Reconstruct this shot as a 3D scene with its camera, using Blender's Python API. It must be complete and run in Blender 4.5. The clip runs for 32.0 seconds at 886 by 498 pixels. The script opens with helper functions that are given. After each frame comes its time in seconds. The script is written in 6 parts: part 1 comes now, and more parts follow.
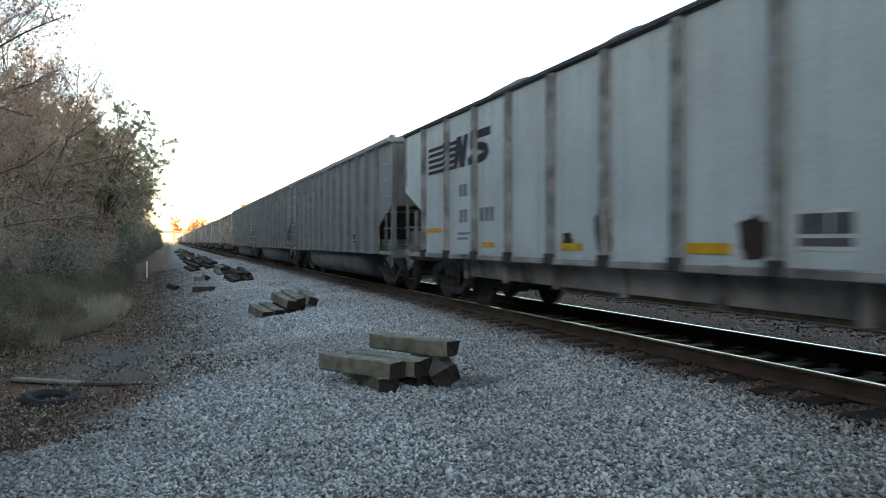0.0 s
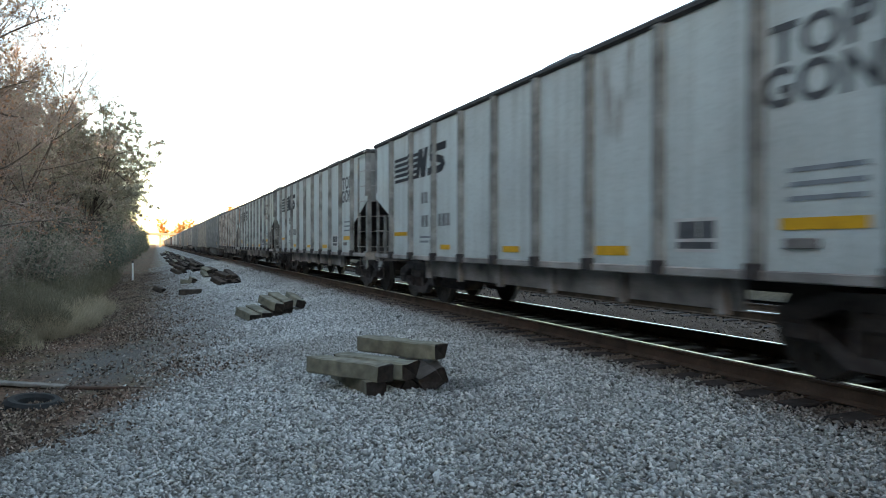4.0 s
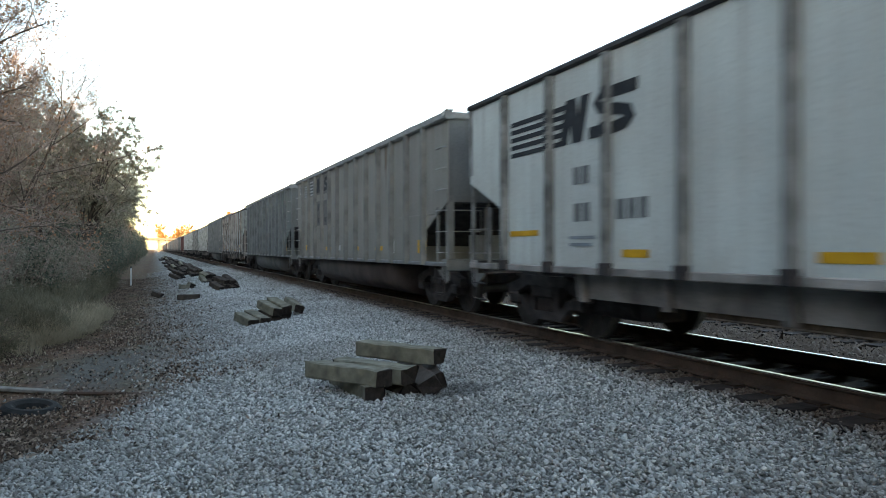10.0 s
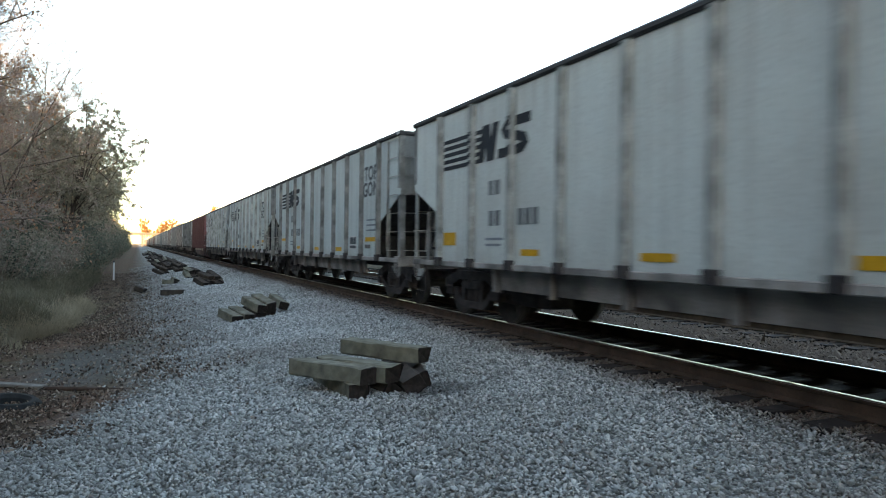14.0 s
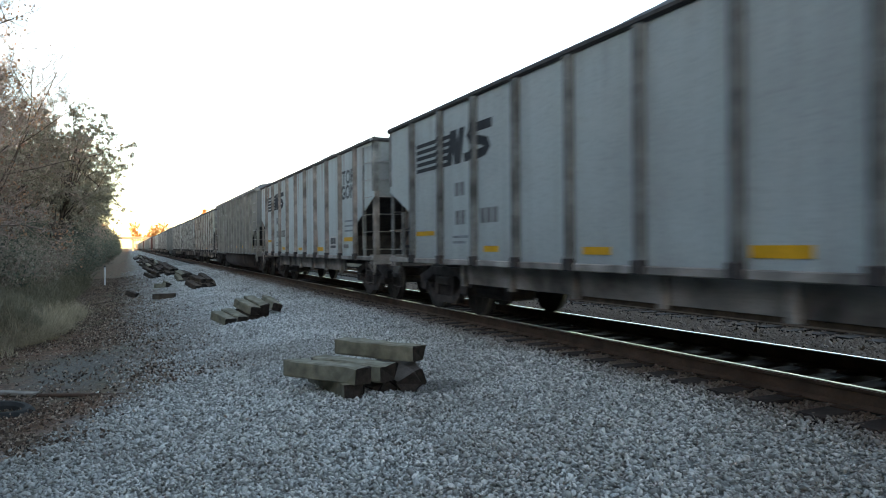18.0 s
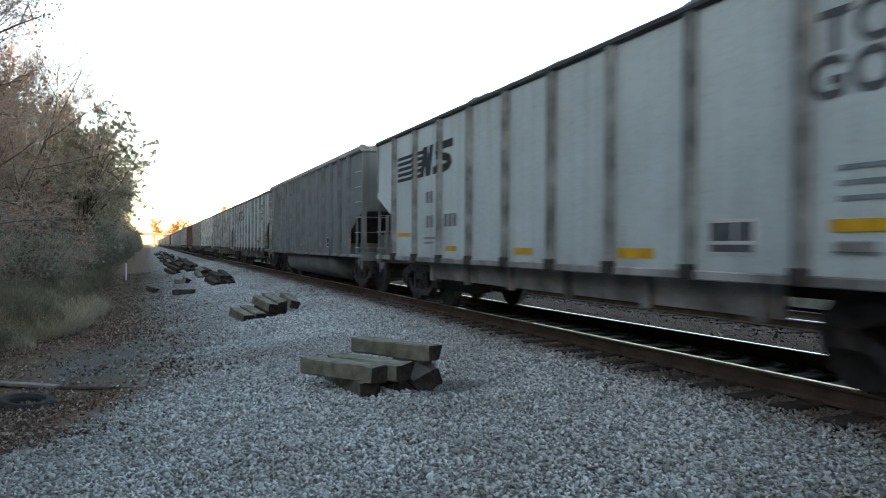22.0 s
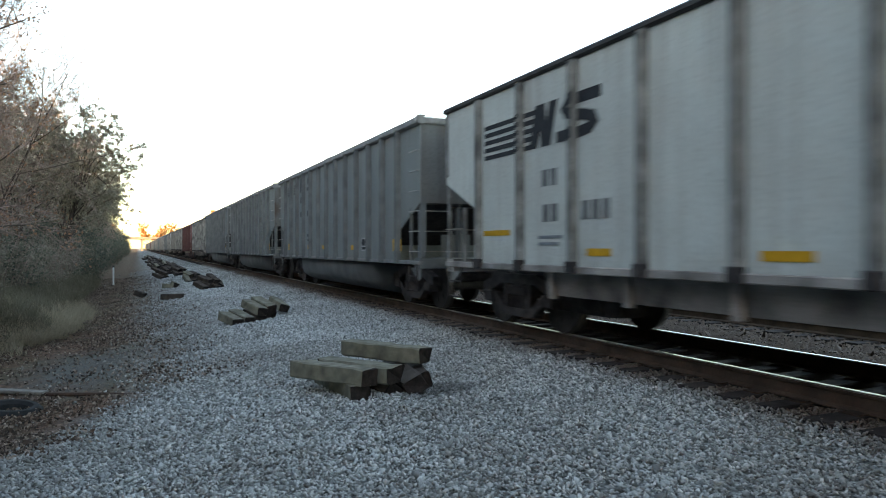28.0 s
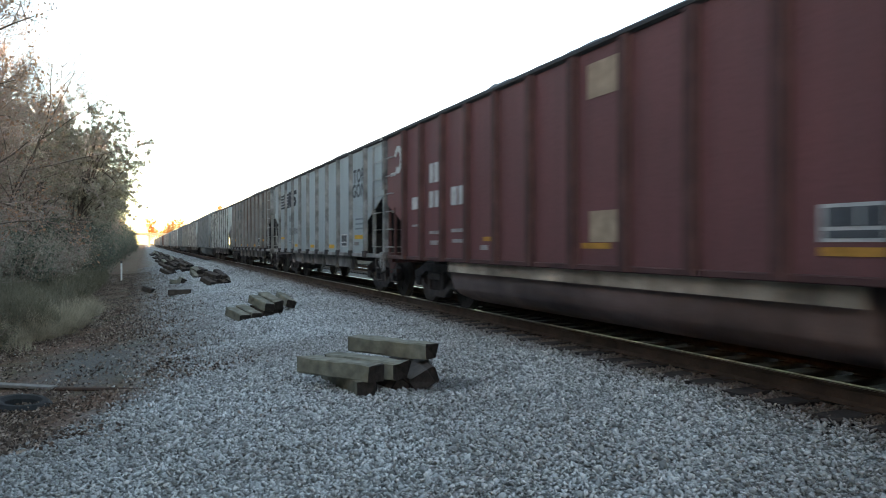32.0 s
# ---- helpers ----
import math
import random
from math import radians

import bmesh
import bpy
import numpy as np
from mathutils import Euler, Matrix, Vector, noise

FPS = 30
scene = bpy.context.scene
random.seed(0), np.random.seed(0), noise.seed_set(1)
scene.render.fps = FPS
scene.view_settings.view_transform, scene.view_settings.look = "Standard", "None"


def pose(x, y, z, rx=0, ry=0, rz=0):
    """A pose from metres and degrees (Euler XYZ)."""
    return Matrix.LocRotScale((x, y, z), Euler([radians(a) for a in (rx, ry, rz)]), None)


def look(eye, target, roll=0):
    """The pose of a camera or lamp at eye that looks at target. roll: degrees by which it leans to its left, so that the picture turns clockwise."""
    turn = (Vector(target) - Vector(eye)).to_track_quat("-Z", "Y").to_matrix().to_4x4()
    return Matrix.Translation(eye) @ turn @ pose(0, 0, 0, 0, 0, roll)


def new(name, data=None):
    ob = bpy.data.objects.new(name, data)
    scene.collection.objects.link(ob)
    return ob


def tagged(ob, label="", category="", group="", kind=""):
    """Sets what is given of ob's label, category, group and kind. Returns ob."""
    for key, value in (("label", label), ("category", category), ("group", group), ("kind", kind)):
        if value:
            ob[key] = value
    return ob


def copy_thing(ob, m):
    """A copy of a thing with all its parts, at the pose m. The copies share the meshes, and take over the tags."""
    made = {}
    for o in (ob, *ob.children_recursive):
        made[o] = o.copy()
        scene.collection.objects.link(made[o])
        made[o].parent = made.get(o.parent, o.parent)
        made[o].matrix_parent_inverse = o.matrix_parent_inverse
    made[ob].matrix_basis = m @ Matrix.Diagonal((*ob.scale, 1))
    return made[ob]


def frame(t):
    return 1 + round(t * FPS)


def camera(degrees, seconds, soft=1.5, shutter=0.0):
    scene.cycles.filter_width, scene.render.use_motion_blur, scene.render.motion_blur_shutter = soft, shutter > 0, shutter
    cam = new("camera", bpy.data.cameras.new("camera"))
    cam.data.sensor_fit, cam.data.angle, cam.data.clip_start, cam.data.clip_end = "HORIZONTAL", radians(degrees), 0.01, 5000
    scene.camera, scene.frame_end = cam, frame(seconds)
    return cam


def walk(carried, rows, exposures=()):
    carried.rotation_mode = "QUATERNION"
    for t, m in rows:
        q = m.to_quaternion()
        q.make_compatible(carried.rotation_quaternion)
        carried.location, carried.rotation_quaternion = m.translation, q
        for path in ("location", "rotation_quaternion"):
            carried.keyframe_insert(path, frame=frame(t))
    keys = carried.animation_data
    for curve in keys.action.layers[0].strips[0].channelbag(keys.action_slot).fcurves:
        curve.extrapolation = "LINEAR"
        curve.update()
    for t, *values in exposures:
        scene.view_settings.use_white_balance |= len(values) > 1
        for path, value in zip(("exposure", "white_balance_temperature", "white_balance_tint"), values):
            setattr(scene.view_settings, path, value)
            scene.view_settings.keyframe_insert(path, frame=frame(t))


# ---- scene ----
import itertools

# ---------------------------------------------------------------- camera
EYE = (0.0, 0.0, 1.237)
CAM = [
    (0, 89.371, 0.044, -21.662), (0.5, 89.283, -0.139, -21.575), (1, 89.251, 0.021, -21.524), (1.5, 89.260, -0.005, -21.568),
    (2, 89.317, -0.092, -21.724), (2.5, 89.375, -0.097, -21.896), (3, 89.484, -0.099, -22.086), (3.5, 89.543, -0.103, -22.368),
    (5.5, 89.726, 0.164, -23.096), (6, 89.726, 0.163, -23.103), (6.5, 89.732, 0.217, -23.024), (7, 89.777, 0.085, -22.908),
    (7.5, 89.816, 0.448, -22.750), (8, 89.853, 0.481, -22.528), (8.5, 89.845, 0.452, -22.376), (9, 89.821, 0.201, -22.385),
    (9.5, 89.900, 0.174, -22.491), (10, 89.995, 0.029, -22.759), (10.5, 90.051, -0.489, -23.245), (11, 90.009, -0.568, -23.612),
    (11.5, 90.000, -0.708, -23.910), (12, 89.984, -0.676, -24.078), (12.5, 89.987, -0.579, -24.176), (13, 89.997, -0.527, -24.165),
    (13.5, 89.970, -0.671, -24.031), (14, 89.896, -0.775, -23.913), (14.5, 89.867, -0.711, -23.964), (16.5, 89.859, 0.035, -24.375),
    (17, 89.848, 0.186, -24.311), (17.5, 89.802, 0.489, -24.414), (18, 89.721, 0.417, -24.555), (18.5, 89.696, 0.166, -24.521),
    (19, 89.592, 0.078, -24.310), (19.5, 89.586, -0.115, -24.174), (20, 89.620, -0.193, -23.755), (20.5, 89.634, -0.200, -23.468),
    (21, 89.696, -0.323, -23.163), (21.5, 89.715, -0.340, -23.083), (22, 89.715, -0.340, -23.083), (22.5, 89.688, -0.225, -23.153),
    (23, 89.701, -0.186, -23.402), (23.5, 89.761, -0.281, -23.512), (24, 89.795, -0.220, -23.734), (24.5, 89.947, 0.010, -23.972),
    (25, 89.995, 0.153, -24.106), (25.5, 90.009, 0.140, -24.153), (27.5, 89.988, 0.044, -23.902), (28, 89.914, 0.031, -23.957),
    (28.5, 89.782, -0.062, -23.889), (29, 89.691, -0.130, -23.764), (29.5, 89.580, -0.191, -23.659), (30, 89.560, -0.219, -23.454),
    (30.5, 89.539, -0.138, -23.324), (31, 89.541, 0.120, -23.365), (31.5, 89.575, 0.014, -23.418), (32, 89.575, 0.014, -23.418),
]
# the film camera's own exposure drifts as pale and dark cars fill its view
EXPOSURE = [(0, 2.62), (1, 2.7), (2, 2.82), (3, 2.8), (4.5, 2.66), (6, 2.54), (7, 2.53), (8, 2.64), (10, 2.63), (11, 2.66), (12, 2.61), (13, 2.66), (14, 2.6), (15.5, 2.58), (17, 2.57), (18, 2.63), (19, 2.73), (20, 2.85),
            (21, 2.7), (22, 2.61), (23, 2.67), (24, 2.69), (25, 2.62), (26.5, 2.58), (28, 2.57), (29, 2.7), (30, 2.82), (31, 2.86), (32, 2.78)]
cam = camera(65.5, 32.0, 0.92, 0.22)
walk(cam, [(t, pose(*EYE, a, b, c)) for t, a, b, c in CAM], exposures=[(t, e + 0.23, 7850, 13) for t, e in EXPOSURE])

# ---------------------------------------------------------------- light: clear sky before sunset, low sun behind the woods
SUN_UP, SUN_AZ = 7.0, 222.0        # degrees; azimuth from +Y towards +X: the sun stands behind and to the left
world = bpy.data.worlds.new("sky")
scene.world = world
world.use_nodes = True
wn = world.node_tree
wn.nodes.clear()
sky = wn.nodes.new("ShaderNodeTexSky")
sky.sky_type = "NISHITA"
sky.sun_disc = False
sky.sun_elevation = radians(SUN_UP)
sky.sun_rotation = radians(SUN_AZ)
sky.air_density, sky.dust_density, sky.ozone_density = 0.85, 0.6, 1.0
bg = wn.nodes.new("ShaderNodeBackground")
bg.inputs["Strength"].default_value = 0.15
wout = wn.nodes.new("ShaderNodeOutputWorld")
wn.links.new(sky.outputs[0], bg.inputs["Color"])
wn.links.new(bg.outputs[0], wout.inputs["Surface"])
sun = new("sun", bpy.data.lights.new("sun", "SUN"))
sun.data.energy, sun.data.angle, sun.data.color = 4.0, radians(0.6), (1.0, 0.62, 0.32)
sd = Vector((math.sin(radians(SUN_AZ)) * math.cos(radians(SUN_UP)), math.cos(radians(SUN_AZ)) * math.cos(radians(SUN_UP)), math.sin(radians(SUN_UP))))
sun.matrix_world = look(sd * 100, (0, 0, 0))


# ---------------------------------------------------------------- materials
class Mat:
    """A small node-material writer."""
    def __init__(self, name, rough=0.8, metal=0.0):
        self.m = bpy.data.materials.new(name)
        self.m.use_nodes = True
        self.t = self.m.node_tree
        self.b = self.t.nodes["Principled BSDF"]
        self.b.inputs["Roughness"].default_value = rough
        self.b.inputs["Metallic"].default_value = metal
        if metal == 0 and rough >= 0.55:
            self.b.inputs["Specular IOR Level"].default_value = 0.15     # dusty, hardly any gloss
        self.tc = self.node("ShaderNodeTexCoord")
        self.p = self.tc.outputs["Object"]

    def node(self, kind, operation=None):
        n = self.t.nodes.new(kind)
        if operation:
            n.operation = operation
        return n

    def link(self, a, b):
        self.t.links.new(a, b)

    def shift(self):
        """Moves the pattern from object to object."""
        oi = self.node("ShaderNodeObjectInfo")
        mul = self.node("ShaderNodeVectorMath", "SCALE")
        comb = self.node("ShaderNodeCombineXYZ")
        for i in range(3):
            self.link(oi.outputs["Random"], comb.inputs[i])
        self.link(comb.outputs[0], mul.inputs[0])
        mul.inputs["Scale"].default_value = 57.0
        add = self.node("ShaderNodeVectorMath", "ADD")
        self.link(self.p, add.inputs[0])
        self.link(mul.outputs[0], add.inputs[1])
        self.p = add.outputs[0]
        return self

    def noise(self, scale, detail=3.0, stretch=None, rough=0.55):
        v = self.p
        if stretch:
            mp = self.node("ShaderNodeMapping")
            mp.inputs["Scale"].default_value = stretch
            self.link(v, mp.inputs["Vector"])
            v = mp.outputs[0]
        n = self.node("ShaderNodeTexNoise")
        n.inputs["Scale"].default_value = scale
        n.inputs["Detail"].default_value = detail
        n.inputs["Roughness"].default_value = rough
        self.link(v, n.inputs["Vector"])
        return n.outputs["Fac"]

    def ramp(self, fac, *stops):
        r = self.node("ShaderNodeValToRGB")
        e = r.color_ramp.elements
        while len(e) < len(stops):
            e.new(0.5)
        for el, (pos, col) in zip(e, stops):
            el.position = pos
            el.color = (*col, 1) if isinstance(col, tuple) else (col, col, col, 1)
        self.link(fac, r.inputs["Fac"])
        return r.outputs["Color"]

    def mix(self, fac, a, b, mode="MIX"):
        m = self.node("ShaderNodeMix")
        m.data_type, m.blend_type = "RGBA", mode
        for sock, val in ((m.inputs[0], fac), (m.inputs[6], a), (m.inputs[7], b)):
            if isinstance(val, (int, float)):
                sock.default_value = val
            elif isinstance(val, tuple):
                sock.default_value = (*val, 1)
            else:
                self.link(val, sock)
        return m.outputs[2]

    def math(self, op, a, b=0.0, clamp=False):
        m = self.node("ShaderNodeMath", op)
        m.use_clamp = clamp
        for s, v in zip(m.inputs, (a, b)):
            if isinstance(v, (int, float)):
                s.default_value = v
            else:
                self.link(v, s)
        return m.outputs[0]

    def color(self, c):
        if isinstance(c, tuple):
            self.b.inputs["Base Color"].default_value = (*c, 1)
        else:
            self.link(c, self.b.inputs["Base Color"])
        return self

    def bump(self, h, strength=0.3, dist=0.01):
        bp = self.node("ShaderNodeBump")
        bp.inputs["Strength"].default_value = strength
        bp.inputs["Distance"].default_value = dist
        self.link(h, bp.inputs["Height"])
        self.link(bp.outputs[0], self.b.inputs["Normal"])
        return self


def paint(name, base, dirt, rust, rust_at=0.62, rough=0.6, streak=0.5, drip=0.35, reach=0.66):
    """Weathered car paint: dirt clouds, vertical streaks, rust patches, different on each car."""
    k = Mat(name, rough).shift()
    k.b.inputs["Specular IOR Level"].default_value = 0.18
    clouds = k.noise(0.7, 4)
    streaks = k.noise(2.0, 4, (1, 3.2, 0.10))
    fine = k.noise(28, 3)
    c = k.mix(k.ramp(clouds, (0.40, 0.0), (0.78, 0.5)), base, dirt)
    c = k.mix(k.ramp(streaks, (0.5, 0.0), (0.78, streak)), c, dirt)
    patch = k.math("MULTIPLY", k.noise(1.1, 5, (1, 1.6, 0.35)), k.noise(0.45, 2, (1, 1, 0.5)))
    c = k.mix(k.ramp(patch, (rust_at * rust_at, 0.0), (rust_at * rust_at + 0.06, 0.9)), c, rust)
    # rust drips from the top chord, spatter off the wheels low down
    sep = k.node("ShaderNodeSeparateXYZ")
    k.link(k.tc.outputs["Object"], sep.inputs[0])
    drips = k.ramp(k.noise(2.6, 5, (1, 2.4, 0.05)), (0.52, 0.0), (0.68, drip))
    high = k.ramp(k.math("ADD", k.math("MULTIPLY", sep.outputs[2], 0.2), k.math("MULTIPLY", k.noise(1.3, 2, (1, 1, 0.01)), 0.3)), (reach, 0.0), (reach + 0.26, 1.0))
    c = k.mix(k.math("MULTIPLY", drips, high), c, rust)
    low = k.ramp(k.math("ADD", k.math("MULTIPLY", sep.outputs[2], 0.5), k.math("MULTIPLY", k.noise(1.6, 4, (1, 1.5, 0.6)), 0.5)), (0.62, 0.55), (0.86, 0.0))
    c = k.mix(low, c, dirt)
    c = k.mix(k.ramp(fine, (0.3, 0.82), (0.7, 1.12)), (0, 0, 0), c, "MIX")
    k.color(c)
    k.bump(k.noise(1.6, 2), 0.25, 0.03)
    return k.m


def plain(name, base, vary=0.25, rough=0.8, metal=0.0, scale=6.0, bump=0.2, shift=True, fine=40.0):
    k = Mat(name, rough, metal)
    if not metal:
        k.b.inputs["Specular IOR Level"].default_value = 0.25
    if shift:
        k.shift()
    n = k.noise(scale, 4)
    f = k.noise(fine, 2)
    lo = tuple(v * (1 - vary) for v in base)
    hi = tuple(v * (1 + vary) for v in base)
    c = k.ramp(n, (0.3, lo), (0.7, hi))
    c = k.mix(k.ramp(f, (0.35, 0.0), (0.7, 0.35)), c, lo)
    k.color(c)
    k.bump(f, bump, 0.005)
    return k.m


GRIME, RUST = (0.30, 0.305, 0.29), (0.13, 0.065, 0.04)
WHITE = paint("pale_car_paint", (0.52, 0.595, 0.585), GRIME, RUST, 0.66, streak=0.5)
WHITE_BLUE = paint("pale_blue_grey_car_paint", (0.41, 0.487, 0.50), (0.28, 0.30, 0.30), RUST, 0.66, streak=0.45)
WHITE_DULL = paint("dull_blue_grey_car_paint", (0.375, 0.435, 0.44), (0.24, 0.255, 0.255), RUST, 0.68, streak=0.5)
WHITE_CREAM = paint("warm_pale_car_paint", (0.60, 0.655, 0.625), (0.36, 0.36, 0.335), RUST, 0.66, streak=0.45)
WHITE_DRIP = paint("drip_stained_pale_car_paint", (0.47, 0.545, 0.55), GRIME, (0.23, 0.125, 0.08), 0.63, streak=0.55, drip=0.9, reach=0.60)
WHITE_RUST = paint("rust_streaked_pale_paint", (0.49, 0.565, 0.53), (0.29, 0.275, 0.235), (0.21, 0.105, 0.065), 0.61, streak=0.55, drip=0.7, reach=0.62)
# hopper ends: soot, plus the end wall's shade put into the darker base
END_W = paint("sooty_shaded_end_paint", (0.29, 0.325, 0.32), (0.12, 0.115, 0.11), (0.13, 0.075, 0.055), 0.56, 0.7, 1.0, drip=0.7)
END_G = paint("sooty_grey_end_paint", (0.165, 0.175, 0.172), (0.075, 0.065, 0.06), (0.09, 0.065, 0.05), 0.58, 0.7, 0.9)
GREY_PALE = paint("light_grey_car_paint", (0.222, 0.250, 0.252), (0.155, 0.166, 0.164), (0.11, 0.095, 0.08), 0.66)
GREY = paint("grey_car_paint", (0.188, 0.214, 0.216), (0.132, 0.142, 0.140), (0.10, 0.085, 0.072), 0.64)
DARKGREY = paint("dark_grey_car_paint", (0.175, 0.200, 0.203), (0.12, 0.128, 0.128), (0.07, 0.06, 0.05), 0.68)
TAN = paint("dusty_grey_car_paint", (0.295, 0.288, 0.262), (0.20, 0.19, 0.17), (0.15, 0.11, 0.08), 0.60, 0.85)
BROWN = paint("sooty_brown_car_paint", (0.21, 0.185, 0.165), (0.10, 0.082, 0.07), (0.09, 0.050, 0.036), 0.52, 0.85, 0.9)
RED = paint("oxide_red_car_paint", (0.262, 0.082, 0.084), (0.152, 0.070, 0.069), (0.06, 0.03, 0.025), 0.66)
DARKRED = paint("faded_dark_red_car_paint", (0.195, 0.080, 0.080), (0.128, 0.066, 0.064), (0.06, 0.035, 0.03), 0.66)
DINGY = paint("dingy_beige_grey_car_paint", (0.37, 0.375, 0.345), (0.22, 0.215, 0.195), (0.13, 0.085, 0.06), 0.58, streak=0.7)
POST_W = plain("grimy_post_paint", (0.215, 0.22, 0.212), 0.6, 0.8, scale=3.0)
POST_PALE = plain("pale_post_paint", (0.33, 0.345, 0.33), 0.5, 0.8, scale=3.0)
POST_DARK = plain("sooty_post_paint", (0.135, 0.143, 0.143), 0.6, 0.8, scale=3.0)
POST_RUST = plain("rust_brown_post_paint", (0.245, 0.22, 0.20), 0.7, 0.85, scale=2.2)
POST_G = plain("grey_post_paint", (0.142, 0.156, 0.160), 0.3, 0.75, scale=2.5)
POST_T = plain("dusty_post_paint", (0.20, 0.20, 0.186), 0.3, 0.8, scale=2.5)
POST_R = plain("dark_red_post_paint", (0.090, 0.042, 0.040), 0.3, 0.8, scale=2.5)
SILL_W = plain("pale_sill_paint", (0.27, 0.255, 0.24), 0.65, 0.8, scale=1.7)
TANPATCH = plain("bleached_tan_stencil", (0.42, 0.31, 0.22), 0.25, 0.8)
SILL_R = plain("bleached_sill_paint", (0.42, 0.34, 0.27), 0.65, 0.8, scale=1.4)
BAND = plain("sooty_under_frame_paint", (0.235, 0.22, 0.21), 0.75, 0.85, scale=1.3)
TUB_G = plain("tub_grey_paint", (0.12, 0.13, 0.135), 0.3, 0.6, scale=1.5)
TUB_R = plain("tub_red_brown_paint", (0.150, 0.105, 0.10), 0.45, 0.75, scale=1.1)
TUB_D = plain("tub_dark_paint", (0.078, 0.062, 0.058), 0.4, 0.75, scale=1.5)
CHORD = plain("dark_chord_steel", (0.045, 0.045, 0.047), 0.4, 0.7)
CHORD_G = plain("grey_chord_steel", (0.205, 0.212, 0.215), 0.3, 0.6)
UNDER = plain("under_frame_soot_and_shade", (0.046, 0.041, 0.042), 0.4, 0.85)
TRUCKS = plain("truck_grime", (0.064, 0.056, 0.055), 0.5, 0.85)
TREAD = plain("worn_wheel_tread", (0.16, 0.155, 0.15), 0.2, 0.5, 0.7)
WHEEL = plain("worn_wheel_steel", (0.045, 0.040, 0.037), 0.4, 0.65, 0.3)
RUSTLETTER = plain("rust_eaten_lettering", (0.20, 0.14, 0.12), 0.5, 0.85, scale=6)
RUSTWASH = plain("pale_orange_rust_wash", (0.37, 0.235, 0.165), 0.5, 0.9, scale=4)
RUSTY = plain("brown_rust_bloom", (0.25, 0.125, 0.085), 0.5, 0.9, scale=5)
RUSTDARK = plain("dark_rust_bloom", (0.050, 0.030, 0.026), 0.5, 0.9, scale=5)
RUNG = plain("bare_rung_steel", (0.33, 0.33, 0.32), 0.3, 0.42, 0.75)
COAL = plain("coal", (0.012, 0.012, 0.013), 0.5, 0.6, scale=18, bump=1.0)
INK = plain("faded_black_lettering", (0.030, 0.034, 0.040), 0.3, 0.8)
INKSOFT = plain("faint_dark_lettering", (0.085, 0.092, 0.098), 0.3, 0.8)
INKMID = plain("worn_dark_lettering", (0.175, 0.188, 0.19), 0.35, 0.8)
PATCHDARK = plain("old_dark_patch", (0.145, 0.145, 0.14), 0.2, 0.8)
INKPALE = plain("weathered_grey_lettering", (0.20, 0.23, 0.25), 0.3, 0.8)
CHALK = plain("white_lettering", (0.52, 0.52, 0.50), 0.25, 0.8)
CHALKSOFT = plain("worn_white_lettering", (0.36, 0.34, 0.33), 0.35, 0.8)
PATCH = plain("fresh_pale_patch", (0.37, 0.395, 0.40), 0.15, 0.7)
YELLOW = plain("yellow_reflector", (0.62, 0.33, 0.02), 0.2, 0.5)
ORANGE = plain("faded_orange_patch", (0.5, 0.24, 0.05), 0.3, 0.7)
PINK = plain("faded_pink_tag", (0.45, 0.08, 0.12), 0.2, 0.7)


# ---------------------------------------------------------------- mesh helpers
def mesh_from(name, verts, faces, material, smooth=False):
    me = bpy.data.meshes.new(name)
    me.from_pydata([tuple(v) for v in verts], [], [tuple(f) for f in faces])
    me.materials.append(material)
    if smooth:
        me.polygons.foreach_set("use_smooth", [True] * len(me.polygons))
    me.update()
    return me


def mesh_arrays(name, verts, tris, material, smooth=False):
    """A triangle mesh from numpy arrays."""
    me = bpy.data.meshes.new(name)
    n = len(tris)
    me.vertices.add(len(verts))
    me.vertices.foreach_set("co", np.asarray(verts, np.float32).ravel())
    me.loops.add(n * 3)
    me.loops.foreach_set("vertex_index", np.asarray(tris, np.int32).ravel())
    me.polygons.add(n)
    me.polygons.foreach_set("loop_start", np.arange(0, n * 3, 3, dtype=np.int32))
    me.polygons.foreach_set("loop_total", np.full(n, 3, np.int32))
    if smooth:
        me.polygons.foreach_set("use_smooth", np.ones(n, bool))
    me.materials.append(material)
    me.update(calc_edges=True)
    me.validate()
    return me


